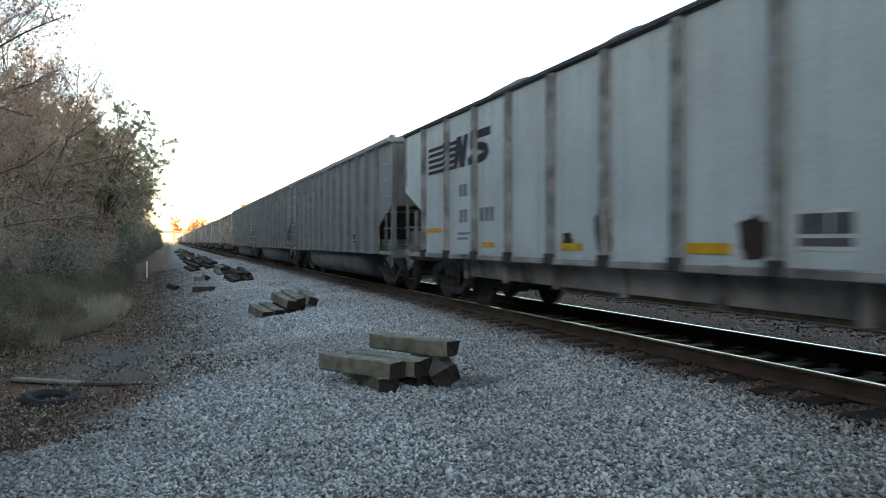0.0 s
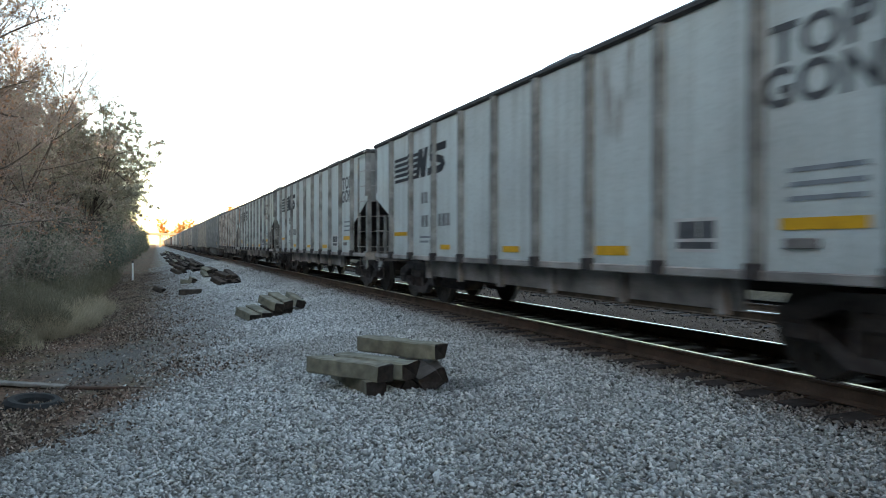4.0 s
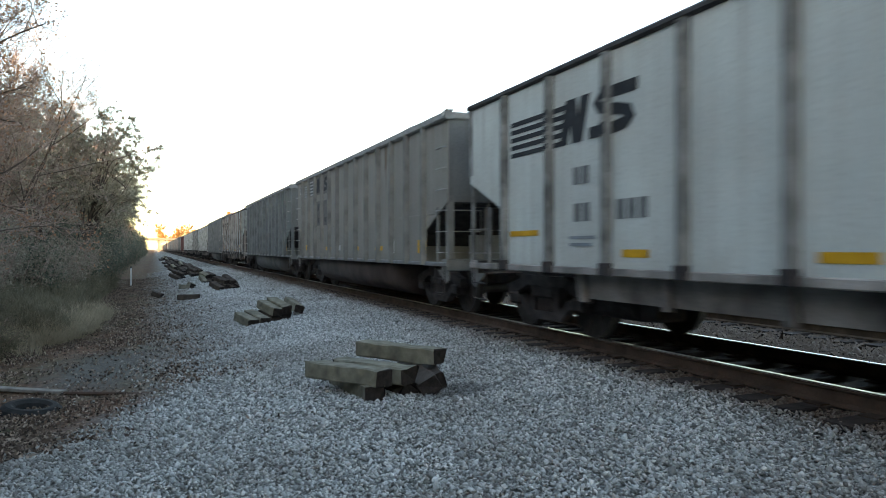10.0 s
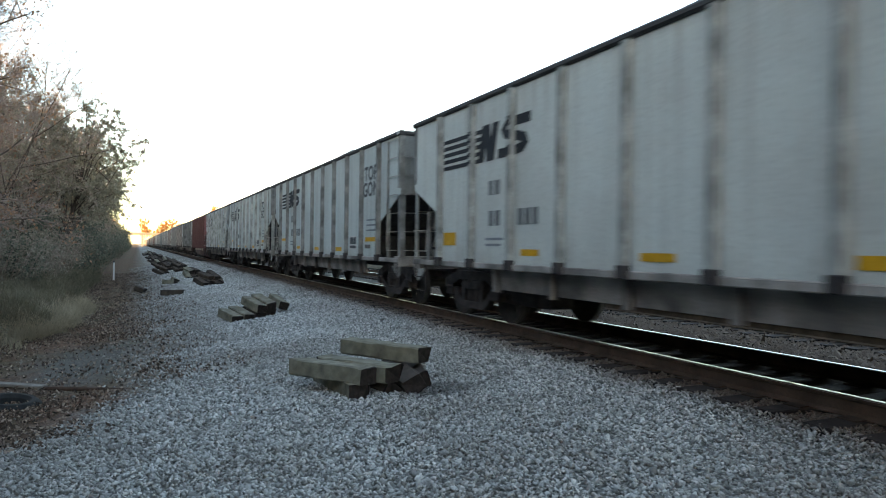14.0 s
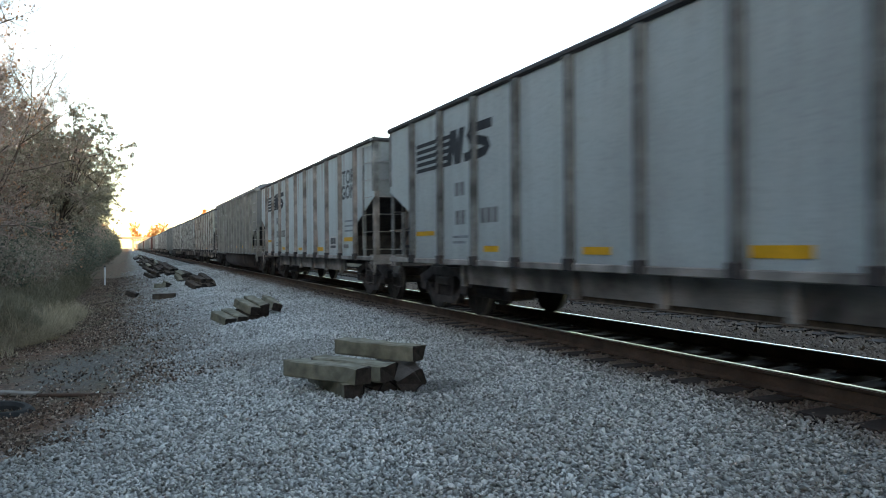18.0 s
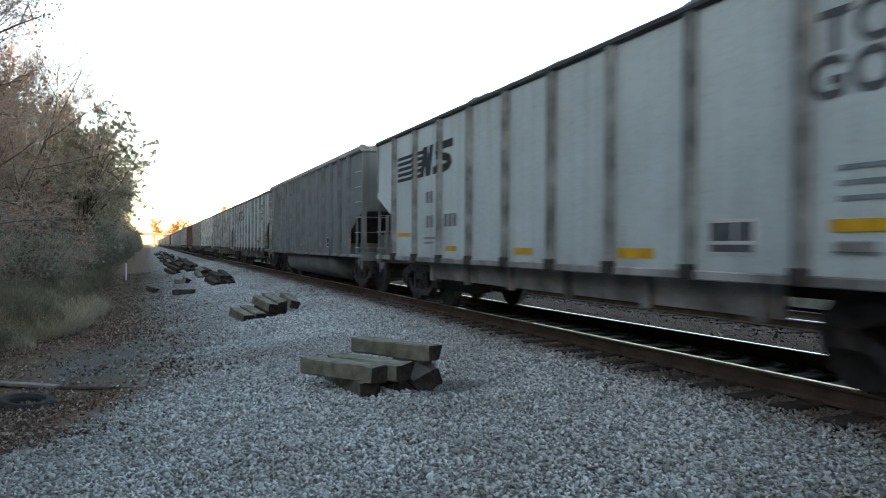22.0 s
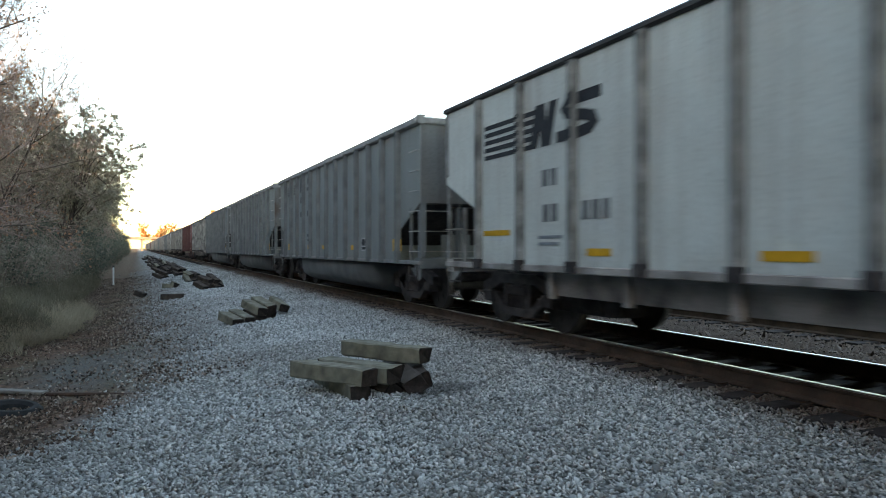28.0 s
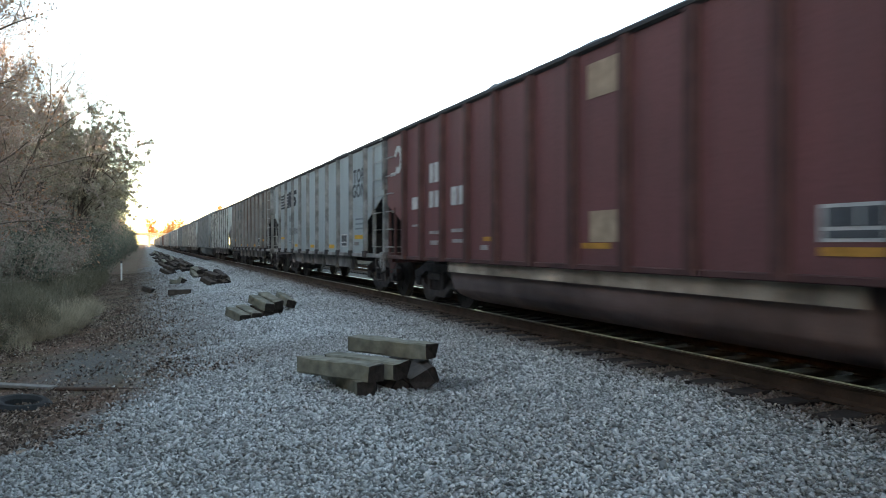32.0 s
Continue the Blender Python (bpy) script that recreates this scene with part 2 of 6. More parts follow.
class Geo:
    """Collects simple solids for one part."""
    def __init__(self):
        self.v, self.f = [], []

    def add(self, verts, faces):
        o = len(self.v)
        self.v += [tuple(a) for a in verts]
        self.f += [tuple(i + o for i in f) for f in faces]
        return self

    def box(self, x0, x1, y0, y1, z0, z1, ch=0.0):
        """A box; ch takes the long edges off."""
        if ch <= 0:
            v = [(x, y, z) for x in (x0, x1) for y in (y0, y1) for z in (z0, z1)]
            return self.add(v, [(0, 1, 3, 2), (4, 6, 7, 5), (0, 4, 5, 1), (2, 3, 7, 6), (0, 2, 6, 4), (1, 5, 7, 3)])
        dims = [(x1 - x0, 0), (y1 - y0, 1), (z1 - z0, 2)]
        ax = max(dims)[1]
        lo, hi = (x0, y0, z0), (x1, y1, z1)
        u, w = [i for i in range(3) if i != ax]
        a0, a1, b0, b1 = lo[u], hi[u], lo[w], hi[w]
        prof = [(a0 + ch, b0), (a1 - ch, b0), (a1, b0 + ch), (a1, b1 - ch), (a1 - ch, b1), (a0 + ch, b1), (a0, b1 - ch), (a0, b0 + ch)]
        if ax == 1:
            prof = prof[::-1]
        vs = []
        for e in (lo[ax], hi[ax]):
            for a, b in prof:
                c = [0, 0, 0]
                c[ax], c[u], c[w] = e, a, b
                vs.append(c)
        n = 8
        fs = [(i, (i + 1) % n, n + (i + 1) % n, n + i) for i in range(n)] + [tuple(range(n - 1, -1, -1)), tuple(range(n, 2 * n))]
        return self.add(vs, fs)

    def prism(self, prof, axis, e0, e1):
        """A profile drawn out along an axis. Profile in the two other axes, in order."""
        u, w = [i for i in range(3) if i != axis]
        vs = []
        for e in (e0, e1):
            for a, b in prof:
                c = [0, 0, 0]
                c[axis], c[u], c[w] = e, a, b
                vs.append(c)
        n = len(prof)
        fs = [(i, (i + 1) % n, n + (i + 1) % n, n + i) for i in range(n)] + [tuple(range(n - 1, -1, -1)), tuple(range(n, 2 * n))]
        return self.add(vs, fs)

    def cyl(self, c, axis, r, half, n=16, r2=None):
        prof = []
        for i in range(n):
            a = 2 * math.pi * i / n
            prof.append((math.cos(a), math.sin(a)))
        u, w = [i for i in range(3) if i != axis]
        vs = []
        for s, rr in ((-half, r), (half, r2 or r)):
            for a, b in prof:
                p = [0, 0, 0]
                p[axis], p[u], p[w] = c[axis] + s, c[u] + a * rr, c[w] + b * rr
                vs.append(p)
        fs = [(i, (i + 1) % n, n + (i + 1) % n, n + i) for i in range(n)] + [tuple(range(n - 1, -1, -1)), tuple(range(n, 2 * n))]
        return self.add(vs, fs)

    def tube(self, pts, r, n=5, r_end=None):
        """A tapering tube along points."""
        pts = [Vector(p) for p in pts]
        base = len(self.v)
        m = len(pts)
        for i, p in enumerate(pts):
            d = (pts[min(i + 1, m - 1)] - pts[max(i - 1, 0)]).normalized()
            s = d.cross(Vector((0.31, 0.17, 0.93)))
            if s.length < 1e-4:
                s = d.cross(Vector((1, 0, 0)))
            s.normalize()
            q = d.cross(s)
            rr = r + ((r_end if r_end is not None else r) - r) * i / max(m - 1, 1)
            for j in range(n):
                a = 2 * math.pi * j / n
                self.v.append(tuple(p + s * (math.cos(a) * rr) + q * (math.sin(a) * rr)))
        for i in range(m - 1):
            for j in range(n):
                a, b = base + i * n + j, base + i * n + (j + 1) % n
                self.f.append((a, b, b + n, a + n))
        self.f.append(tuple(base + j for j in range(n - 1, -1, -1)))
        self.f.append(tuple(base + (m - 1) * n + j for j in range(n)))
        return self

    def mesh(self, name, material, smooth=False):
        me = mesh_from(name, self.v, self.f, material, smooth)
        bm = bmesh.new()
        bm.from_mesh(me)
        bmesh.ops.recalc_face_normals(bm, faces=bm.faces)
        bm.to_mesh(me)
        bm.free()
        return me


def part(name, geo, material, parent, label="", smooth=False):
    """Links geometry as one mesh object under a thing or a part."""
    me = geo if isinstance(geo, bpy.types.Mesh) else geo.mesh(name, material, smooth)
    ob = new(name, me)
    ob.parent = parent
    if label:
        ob["label"] = label
    return ob


# ---------------------------------------------------------------- lie of the land
TRACK_X, RAIL_NEAR, RAIL_FAR = 6.456, 5.703, 7.209
TRACK2_X = 11.05


def smooth01(a, b, v):
    t = min(max((v - a) / (b - a), 0.0), 1.0)
    return t * t * (3 - 2 * t)


def lerp_table(tab, v):
    for (a, za), (b, zb) in zip(tab, tab[1:]):
        if v <= b:
            return za + (zb - za) * max(0.0, (v - a) / (b - a))
    return tab[-1][1]


BANK = [(-400, 1.5), (-60, 0.4), (-14, -0.55), (-5, -0.80), (-2.2, -0.90), (-0.9, -0.88), (0.4, -0.66), (2.0, -0.44), (4.75, -0.275), (5.15, -0.25), (12.6, -0.25), (13.4, -0.2),
        (15.4, 0.68), (18, 0.74), (60, 0.5), (400, 0.8)]
APRON = [(-400, 1.5), (-60, 0.4), (-14, -0.55), (-6, -0.62), (-3, -0.60), (-0.9, -0.54), (0.6, -0.48), (2.0, -0.42), (4.75, -0.275), (5.15, -0.25), (12.6, -0.25), (13.4, -0.2),
         (15.4, 0.68), (18, 0.74), (60, 0.5), (400, 0.8)]


def ground_z(x, y):
    k = smooth01(5.5, 11.5, y)
    z = lerp_table(APRON, x) * (1 - k) + lerp_table(BANK, x) * k
    if x < 4.7 or x > 14:
        z += 0.05 * noise.noise(Vector((x * 0.5, y * 0.5, 0))) + 0.02 * noise.noise(Vector((x * 1.9, y * 1.9, 4)))
    return z


def gravel_edge(y):
    """Where the gravel ends towards the woods."""
    return 0.2 - max(0.0, 10.2 - y) * 0.4 - max(0.0, 7.4 - y) * 0.5


def axis_steps(*runs):
    out = []
    for a, b, s in runs:
        n = max(1, round((b - a) / s))
        out += [a + (b - a) * i / n for i in range(n)]
    return out + [runs[-1][1]]


def build_ground():
    k = Mat("track_bed_and_dirt", 0.95)
    sep = k.node("ShaderNodeSeparateXYZ")
    k.link(k.p, sep.inputs[0])
    edge = k.math("SUBTRACT", 0.2, k.math("MULTIPLY", k.math("MAXIMUM", k.math("SUBTRACT", 10.2, sep.outputs[1]), 0.0), 0.4))
    edge = k.math("SUBTRACT", edge, k.math("MULTIPLY", k.math("MAXIMUM", k.math("SUBTRACT", 7.4, sep.outputs[1]), 0.0), 0.5))
    wob = k.math("MULTIPLY", k.math("SUBTRACT", k.noise(0.9, 5), 0.5), 1.7)
    d = k.math("ADD", k.math("SUBTRACT", sep.outputs[0], edge), wob)
    mask = k.math("MULTIPLY", k.ramp(k.math("ADD", k.math("MULTIPLY", d, 0.5), 0.5), (0.20, 0.0), (0.80, 1.0)),
                  k.ramp(k.math("MULTIPLY", sep.outputs[0], 0.05), (0.64, 1.0), (0.70, 0.0)))
    vor = k.node("ShaderNodeTexVoronoi")
    vor.inputs["Scale"].default_value = 24.0
    k.link(k.p, vor.inputs["Vector"])
    sv = k.node("ShaderNodeSeparateColor")
    k.link(vor.outputs["Color"], sv.inputs[0])
    stone = k.ramp(sv.outputs[0], (0.0, (0.20, 0.215, 0.21)), (0.5, (0.40, 0.425, 0.415)), (1.0, (0.66, 0.68, 0.665)))
    gap = k.ramp(vor.outputs["Distance"], (0.25, 1.0), (0.62, 0.30))
    stone = k.mix(1.0, stone, gap, "MULTIPLY")
    stone = k.mix(k.ramp(k.noise(0.6, 5), (0.42, 0.0), (0.72, 0.5)), stone, (0.15, 0.135, 0.115))
    fines = k.math("MULTIPLY", k.ramp(k.math("ADD", k.math("MULTIPLY", k.math("ADD", sep.outputs[0], wob), 0.2), 0.3), (0.25, 0.75), (0.75, 0.0)), k.ramp(k.math("MULTIPLY", sep.outputs[1], 0.05), (0.45, 0.15), (0.7, 1.0)))
    stone = k.mix(fines, stone, (0.145, 0.130, 0.110))
    # coal dust and grease, with the train's shade painted in, between and beyond rails
    stone = k.mix(k.ramp(k.math("MULTIPLY", k.math("ADD", sep.outputs[0], wob), 0.05), (0.262, 0.0), (0.30, 0.88)), stone, (0.050, 0.045, 0.041))
    litter = k.ramp(k.noise(9, 6, None, 0.8), (0.30, (0.012, 0.008, 0.006)), (0.48, (0.095, 0.052, 0.034)), (0.60, (0.17, 0.10, 0.066)), (0.72, (0.44, 0.30, 0.20)))
    soil = k.ramp(k.noise(7, 6, None, 0.8), (0.32, (0.014, 0.014, 0.008)), (0.5, (0.080, 0.078, 0.044)), (0.62, (0.15, 0.13, 0.078)), (0.74, (0.36, 0.31, 0.21)))
    soil = k.mix(k.ramp(k.noise(2.2, 4), (0.42, 0.0), (0.60, 0.75)), soil, litter)
    dirt = k.mix(k.ramp(k.noise(0.62, 4), (0.44, 0.0), (0.62, 1.0)), litter, soil)
    # a bare patch of old asphalt millings
    px = k.math("MULTIPLY", k.math("ADD", sep.outputs[0], 0.75), 0.75)
    py = k.math("MULTIPLY", k.math("SUBTRACT", sep.outputs[1], 13.3), 0.34)
    rad = k.math("SQRT", k.math("ADD", k.math("MULTIPLY", px, px), k.math("MULTIPLY", py, py)))
    bare = k.ramp(k.math("ADD", rad, k.math("MULTIPLY", k.math("SUBTRACT", k.noise(2.3, 5), 0.5), 0.9)), (0.40, 0.8), (1.05, 0.0))
    dirt = k.mix(bare, dirt, k.ramp(k.noise(16, 5, None, 0.75), (0.3, (0.05, 0.053, 0.050)), (0.6, (0.125, 0.13, 0.12)), (0.78, (0.24, 0.235, 0.215))))
    far_field = k.ramp(k.noise(1.6, 6, None, 0.7), (0.3, (0.020, 0.018, 0.012)), (0.55, (0.07, 0.06, 0.038)), (0.75, (0.15, 0.12, 0.075)))
    dirt = k.mix(k.ramp(k.math("MULTIPLY", sep.outputs[0], 0.05), (0.60, 0.0), (0.66, 1.0)), dirt, far_field)
    k.color(k.mix(mask, dirt, stone))
    hgt = k.math("SUBTRACT", 1.0, vor.outputs["Distance"])
    k.bump(k.math("ADD", k.math("MULTIPLY", hgt, mask), k.math("MULTIPLY", k.noise(22, 4), 0.9)), 0.9, 0.03)
    xs = axis_steps((-2500, -400, 700), (-400, -60, 68), (-60, -14, 6.6), (-14, -5, 1.0), (-5, 5.5, 0.25), (5.5, 12.6, 0.9), (12.6, 18, 0.4), (18, 60, 6), (60, 400, 85), (400, 2500, 700))
    ys = axis_steps((-2500, -60, 600), (-60, 0, 6), (0, 2, 0.6), (2, 24, 0.3), (24, 60, 1.0), (60, 200, 7), (200, 900, 70), (900, 2900, 1000))
    vs = [(x, y, ground_z(x, y)) for y in ys for x in xs]
    nx = len(xs)
    fs = [(j * nx + i, j * nx + i + 1, (j + 1) * nx + i + 1, (j + 1) * nx + i) for j in range(len(ys) - 1) for i in range(nx - 1)]
    ob = new("ground", mesh_from("ground", vs, fs, k.m, True))
    tagged(ob, "grey crushed-stone ballast running out into leaf litter and dirt", "ground", kind="structure")


build_ground()


# ---------------------------------------------------------------- tracks
TIE_WOOD = plain("creosoted_tie_wood", (0.044, 0.035, 0.032), 0.5, 0.9, scale=4, bump=0.6)
RAIL_RUST = plain("rail_rust", (0.092, 0.062, 0.047), 0.35, 0.85, scale=3)
RAIL_HEAD = plain("polished_rail_head", (0.55, 0.55, 0.55), 0.06, 0.32, 1.0, bump=0.02)
PLATE = plain("tie_plate_rust", (0.06, 0.040, 0.030), 0.4, 0.8)


def rail(parent, x, y0, y1):
    prof = [(-0.07, -0.18), (0.07, -0.18), (0.07, -0.168), (0.012, -0.145), (0.010, -0.05), (0.036, -0.038), (0.036, -0.006), (-0.036, -0.006), (-0.036, -0.038), (-0.010, -0.05),
            (-0.012, -0.145), (-0.07, -0.168)]
    r = part("rail", Geo().prism([(x + a, b) for a, b in prof], 1, y0, y1), RAIL_RUST, parent, "rusty steel rail")
    part("rail_head", Geo().prism([(x - 0.038, -0.014), (x + 0.034, -0.014), (x + 0.026, -0.002), (x + 0.012, 0.0), (x - 0.018, 0.0), (x - 0.029, -0.003)], 1, y0, y1), RAIL_HEAD, r, "polished running surface")


def build_track(x, label, near):
    t = new("railway_track")
    t.location = (0, 0, 0)
    tagged(t, label, "railway track", kind="structure")
    for dx in (-0.753, 0.753):
        rail(t, x + dx, -60, 760)
    rng = random.Random(5 if near else 6)
    variants = []
    for i in range(4):
        a, b, w = rng.uniform(-0.03, 0.03), rng.uniform(-0.03, 0.03), rng.uniform(0.105, 0.12)
        variants.append(Geo().box(-1.295 + a, 1.295 + b, -w, w, -0.18, 0, 0.012).mesh("tie", TIE_WOOD))
    plate = Geo().box(-0.18, 0.18, -0.09, 0.09, 0, 0.014, 0.004).mesh("tie_plate", PLATE)
    rest = Geo()
    y = -3.0
    i = 0
    while y < 400:
        yy = y + rng.uniform(-0.025, 0.025)
        dz = rng.uniform(-0.012, 0.004)
        if near and y < 90:
            tie = part("tie", variants[i % 4], None, t)
            tie.matrix_basis = pose(x + rng.uniform(-0.04, 0.04), yy, -0.181 + dz, 0, 0, rng.uniform(-1.2, 1.2))
            if y < 30:
                for s in (-0.753, 0.753):
                    p = part("tie_plate", plate, None, tie)
                    p.location = (s, 0, 0)
        else:
            rest.box(x - 1.295, x + 1.295, yy - 0.11, yy + 0.11, -0.36, -0.181 + dz)
        i += 1
        y += 0.497
    ob = part("far_ties", rest, TIE_WOOD, t)
    tagged(ob, kind="stuff")


build_track(TRACK_X, "railway track with rusty rails on dark wooden ties", True)
build_track(TRACK2_X, "second railway track on dark wooden ties behind the train", False)


# ---------------------------------------------------------------- coal cars
HALF, BODY, ZS = 1.526, 7.275, 0.95     # half width, half body length, underside of the side sheets
NEAR_X = -HALF                          # the side that faces the trees


def half_length(kind):
    """The ribbed hoppers and the tub cars are nearly of one length."""
    return 7.02 if kind in "WBVUSE" else 7.08 if kind in "TRQ" else 6.97


def wheelset_mesh():
    g = Geo()
    for s in (-1, 1):
        g.cyl((s * 0.755, 0, 0), 0, 0.457, 0.055, 28)
        g.cyl((s * 0.695, 0, 0), 0, 0.485, 0.014, 28)
        g.cyl((s * 0.815, 0, 0), 0, 0.13, 0.035, 12)
        for i in range(6):
            a = i * math.pi / 3
            g.cyl((s * 0.80, math.cos(a) * 0.27, math.sin(a) * 0.27), 0, 0.05, 0.025, 6)
    g.cyl((0, 0, 0), 0, 0.085, 0.74, 10)
    for s in (-1, 1):
        g.cyl((s * 0.97, 0, 0), 0, 0.09, 0.06, 10)
    me = g.mesh("wheelset", WHEEL)
    me.materials.append(TREAD)
    for p in me.polygons:                       # running surfaces are polished
        c = p.center
        if abs(abs(c.x) - 0.755) < 0.01 and abs(math.hypot(c.y, c.z) - 0.457) < 0.01:
            p.material_index = 1
    return me


def side_frame_mesh():
    """Cast side frame: an arch of two bars with two window openings, spring nest between."""
    g = Geo()
    x0, x1 = -0.07, 0.07
    g.prism([(-1.15, 0.50), (-1.15, 0.66), (-0.55, 0.83), (0.55, 0.83), (1.15, 0.66), (1.15, 0.50), (0.95, 0.50), (0.52, 0.68), (-0.52, 0.68), (-0.95, 0.50)], 0, x0, x1)
    g.prism([(-0.90, 0.52), (-0.45, 0.18), (0.45, 0.18), (0.90, 0.52), (0.72, 0.52), (0.38, 0.30), (-0.38, 0.30), (-0.72, 0.52)], 0, x0, x1)
    for s in (-1, 1):
        g.box(x0, x1, s * 0.34 - 0.05, s * 0.34 + 0.05, 0.28, 0.70)
        g.box(x0 - 0.03, x1 + 0.03, s * 0.89 - 0.14, s * 0.89 + 0.14, 0.36, 0.55, 0.03)
    for y in (-0.20, -0.07, 0.07, 0.20):
        g.cyl((0, y, 0.40), 2, 0.055, 0.10, 8)
    g.box(x0 - 0.02, x1 + 0.02, -0.27, 0.27, 0.50, 0.66, 0.03)
    return g.mesh("side_frame", TRUCKS)


WHEELSET, SIDE_FRAME = wheelset_mesh(), side_frame_mesh()
BOLSTER = Geo().box(-1.05, 1.05, -0.2, 0.2, 0.50, 0.80, 0.03).mesh("bolster", TRUCKS)


def add_truck(car, y):
    tr = part("truck", BOLSTER, None, car, "grimy four-wheel truck")
    tr.location = (0, y, 0)
    for s in (-1, 1):
        f = part("side_frame", SIDE_FRAME, None, tr)
        f.location = (s * 0.99, 0, 0)
    for s in (-1, 1):
        w = part("wheelset", WHEELSET, None, tr)
        w.location = (0, s * 0.89, 0.457)
    g = Geo().prism([(-0.9, -0.62), (0.9, -0.62), (0.9, -0.52), (0.12, -0.52), (0.12, 0.52), (0.9, 0.52), (0.9, 0.62), (-0.9, 0.62), (-0.9, 0.52), (-0.12, 0.52), (-0.12, -0.52), (-0.9, -0.52)], 2, 0.40, 0.50)
    part("brake_rigging", g, TRUCKS, tr)


def add_body(car, material, top, cut_z0, cut_z1, cut_y, detail, tub):
    """Open box of sheets; the lower corners are cut away where the slope sheets run up to the ends."""
    b, t = BODY, 0.02
    prof = [(-b, top), (b, top), (b, cut_z1), (b - cut_y, cut_z0), (b - cut_y, ZS), (-b + cut_y, ZS), (-b + cut_y, cut_z0), (-b, cut_z1)]
    body = part("body", Geo().box(-HALF + t, HALF - t, -b + 1.9, b - 1.9, ZS, ZS + 0.03), UNDER, car)
    joined = Geo()
    for s in (-1, 1):
        side = Geo().prism(prof, 0, s * HALF, s * (HALF - t))
        end = Geo().box(-HALF + t, HALF - t, s * b, s * (b - t), cut_z1, top)
        # slope sheet running down and in from the end wall
        y0, y1 = s * (b - 0.02), s * (b - 1.95)
        drop = (cut_z1 - cut_z0) / cut_y * 1.93
        slope = Geo().prism([(y0, cut_z1 + 0.02), (y0, cut_z1 - 0.03), (y1, cut_z1 - drop - 0.03), (y1, cut_z1 - drop + 0.02)], 0, -HALF + t, HALF - t)
        bulk = Geo().box(-HALF + 0.06, HALF - 0.06, s * (b - 1.84), s * (b - 1.80), ZS - 0.02, 1.30 if tub else 1.50)
        if detail:
            part("side_sheet", side, material, body)
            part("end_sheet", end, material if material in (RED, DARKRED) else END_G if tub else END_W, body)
            # black here stands for the shade in the recess below the end wall
            part("slope_sheet", slope, UNDER, body, "slope sheet painted black for the shade under it")
            if s < 0:
                part("bolster_web", bulk, material if tub else UNDER, body)
            if tub and s < 0:
                part("end_apron", Geo().box(-0.95, -0.32, s * (b - 0.30), s * (b - 0.32), ZS + 0.05, 1.50), material, body)
        else:
            joined.add(side.v, side.f).add(end.v, end.f)
    if not detail:
        part("sheets", joined, material, body)


def coal_mesh(seed, top):
    rng = random.Random(seed)
    nx, ny = 13, 70
    vs, fs = [], []
    ph = rng.uniform(0, 9)
    humps = [(rng.uniform(-6, 6), rng.uniform(0.0, 0.09), rng.uniform(0.7, 1.6)) for _ in range(4)]
    for j in range(ny):
        y = -BODY + 0.05 + (2 * BODY - 0.1) * j / (ny - 1)
        ends = smooth01(0.2, 3.4, BODY - abs(y))
        for i in range(nx):
            u = -1 + 2 * i / (nx - 1)
            z = top - 0.26 + ends * (0.80 * (1 - u * u)) + 0.07 * noise.noise(Vector((u * 1.6, y * 0.8 + ph, seed))) + 0.07 * noise.noise(Vector((u * 5, y * 2.3, seed))) + 0.03 * noise.noise(Vector((u * 9, y * 7, seed)))
            for hy, hh, hw in humps:
                z += hh * math.exp(-((y - hy) / hw) ** 2) * (1 - u * u) * ends
            vs.append((u * (HALF - 0.03), y, z))
    for j in range(ny - 1):
        for i in range(nx - 1):
            fs.append((j * nx + i, j * nx + i + 1, (j + 1) * nx + i + 1, (j + 1) * nx + i))
    return mesh_from("coal_load", vs, fs, COAL, True)


COALS = {(s, top): coal_mesh(s, top) for s in range(3) for top in (3.65, 3.75)}


def bar(x, y0, y1, z0, z1, depth=0.004):
    """A thin painted plate on the side that faces the trees."""
    return Geo().box(x - depth, x, y0, y1, z0, z1)


def far(d):
    return BODY - d


def slanted(g, pts, x, depth=0.005):
    g.prism([(y, z) for y, z in pts], 0, x - depth, x)
    return g


def clip_span(poly, d0, d1):
    """The part of a convex outline in (d, z) that lies between two distances."""
    for sign, lim in ((1, d0), (-1, d1)):
        out = []
        for (a, za), (b, zb) in zip(poly, poly[1:] + poly[:1]):
            ia, ib = sign * (a - lim) >= 0, sign * (b - lim) >= 0
            if ia:
                out.append((a, za))
            if ia != ib:
                f = (lim - a) / (b - a)
                out.append((lim, za + (zb - za) * f))
        poly = out
        if len(poly) < 3:
            return []
    return poly


def painted(g, poly, x, posts=()):
    """Paints a convex outline on the sheet, and over the face of each post that it crosses."""
    slanted(g, [(far(d), z) for d, z in poly], x)
    for p in posts:
        q = clip_span(poly, p - 0.045, p + 0.045)
        if q:
            slanted(g, [(far(d), z) for d, z in q], x - 0.0855, 0.004)


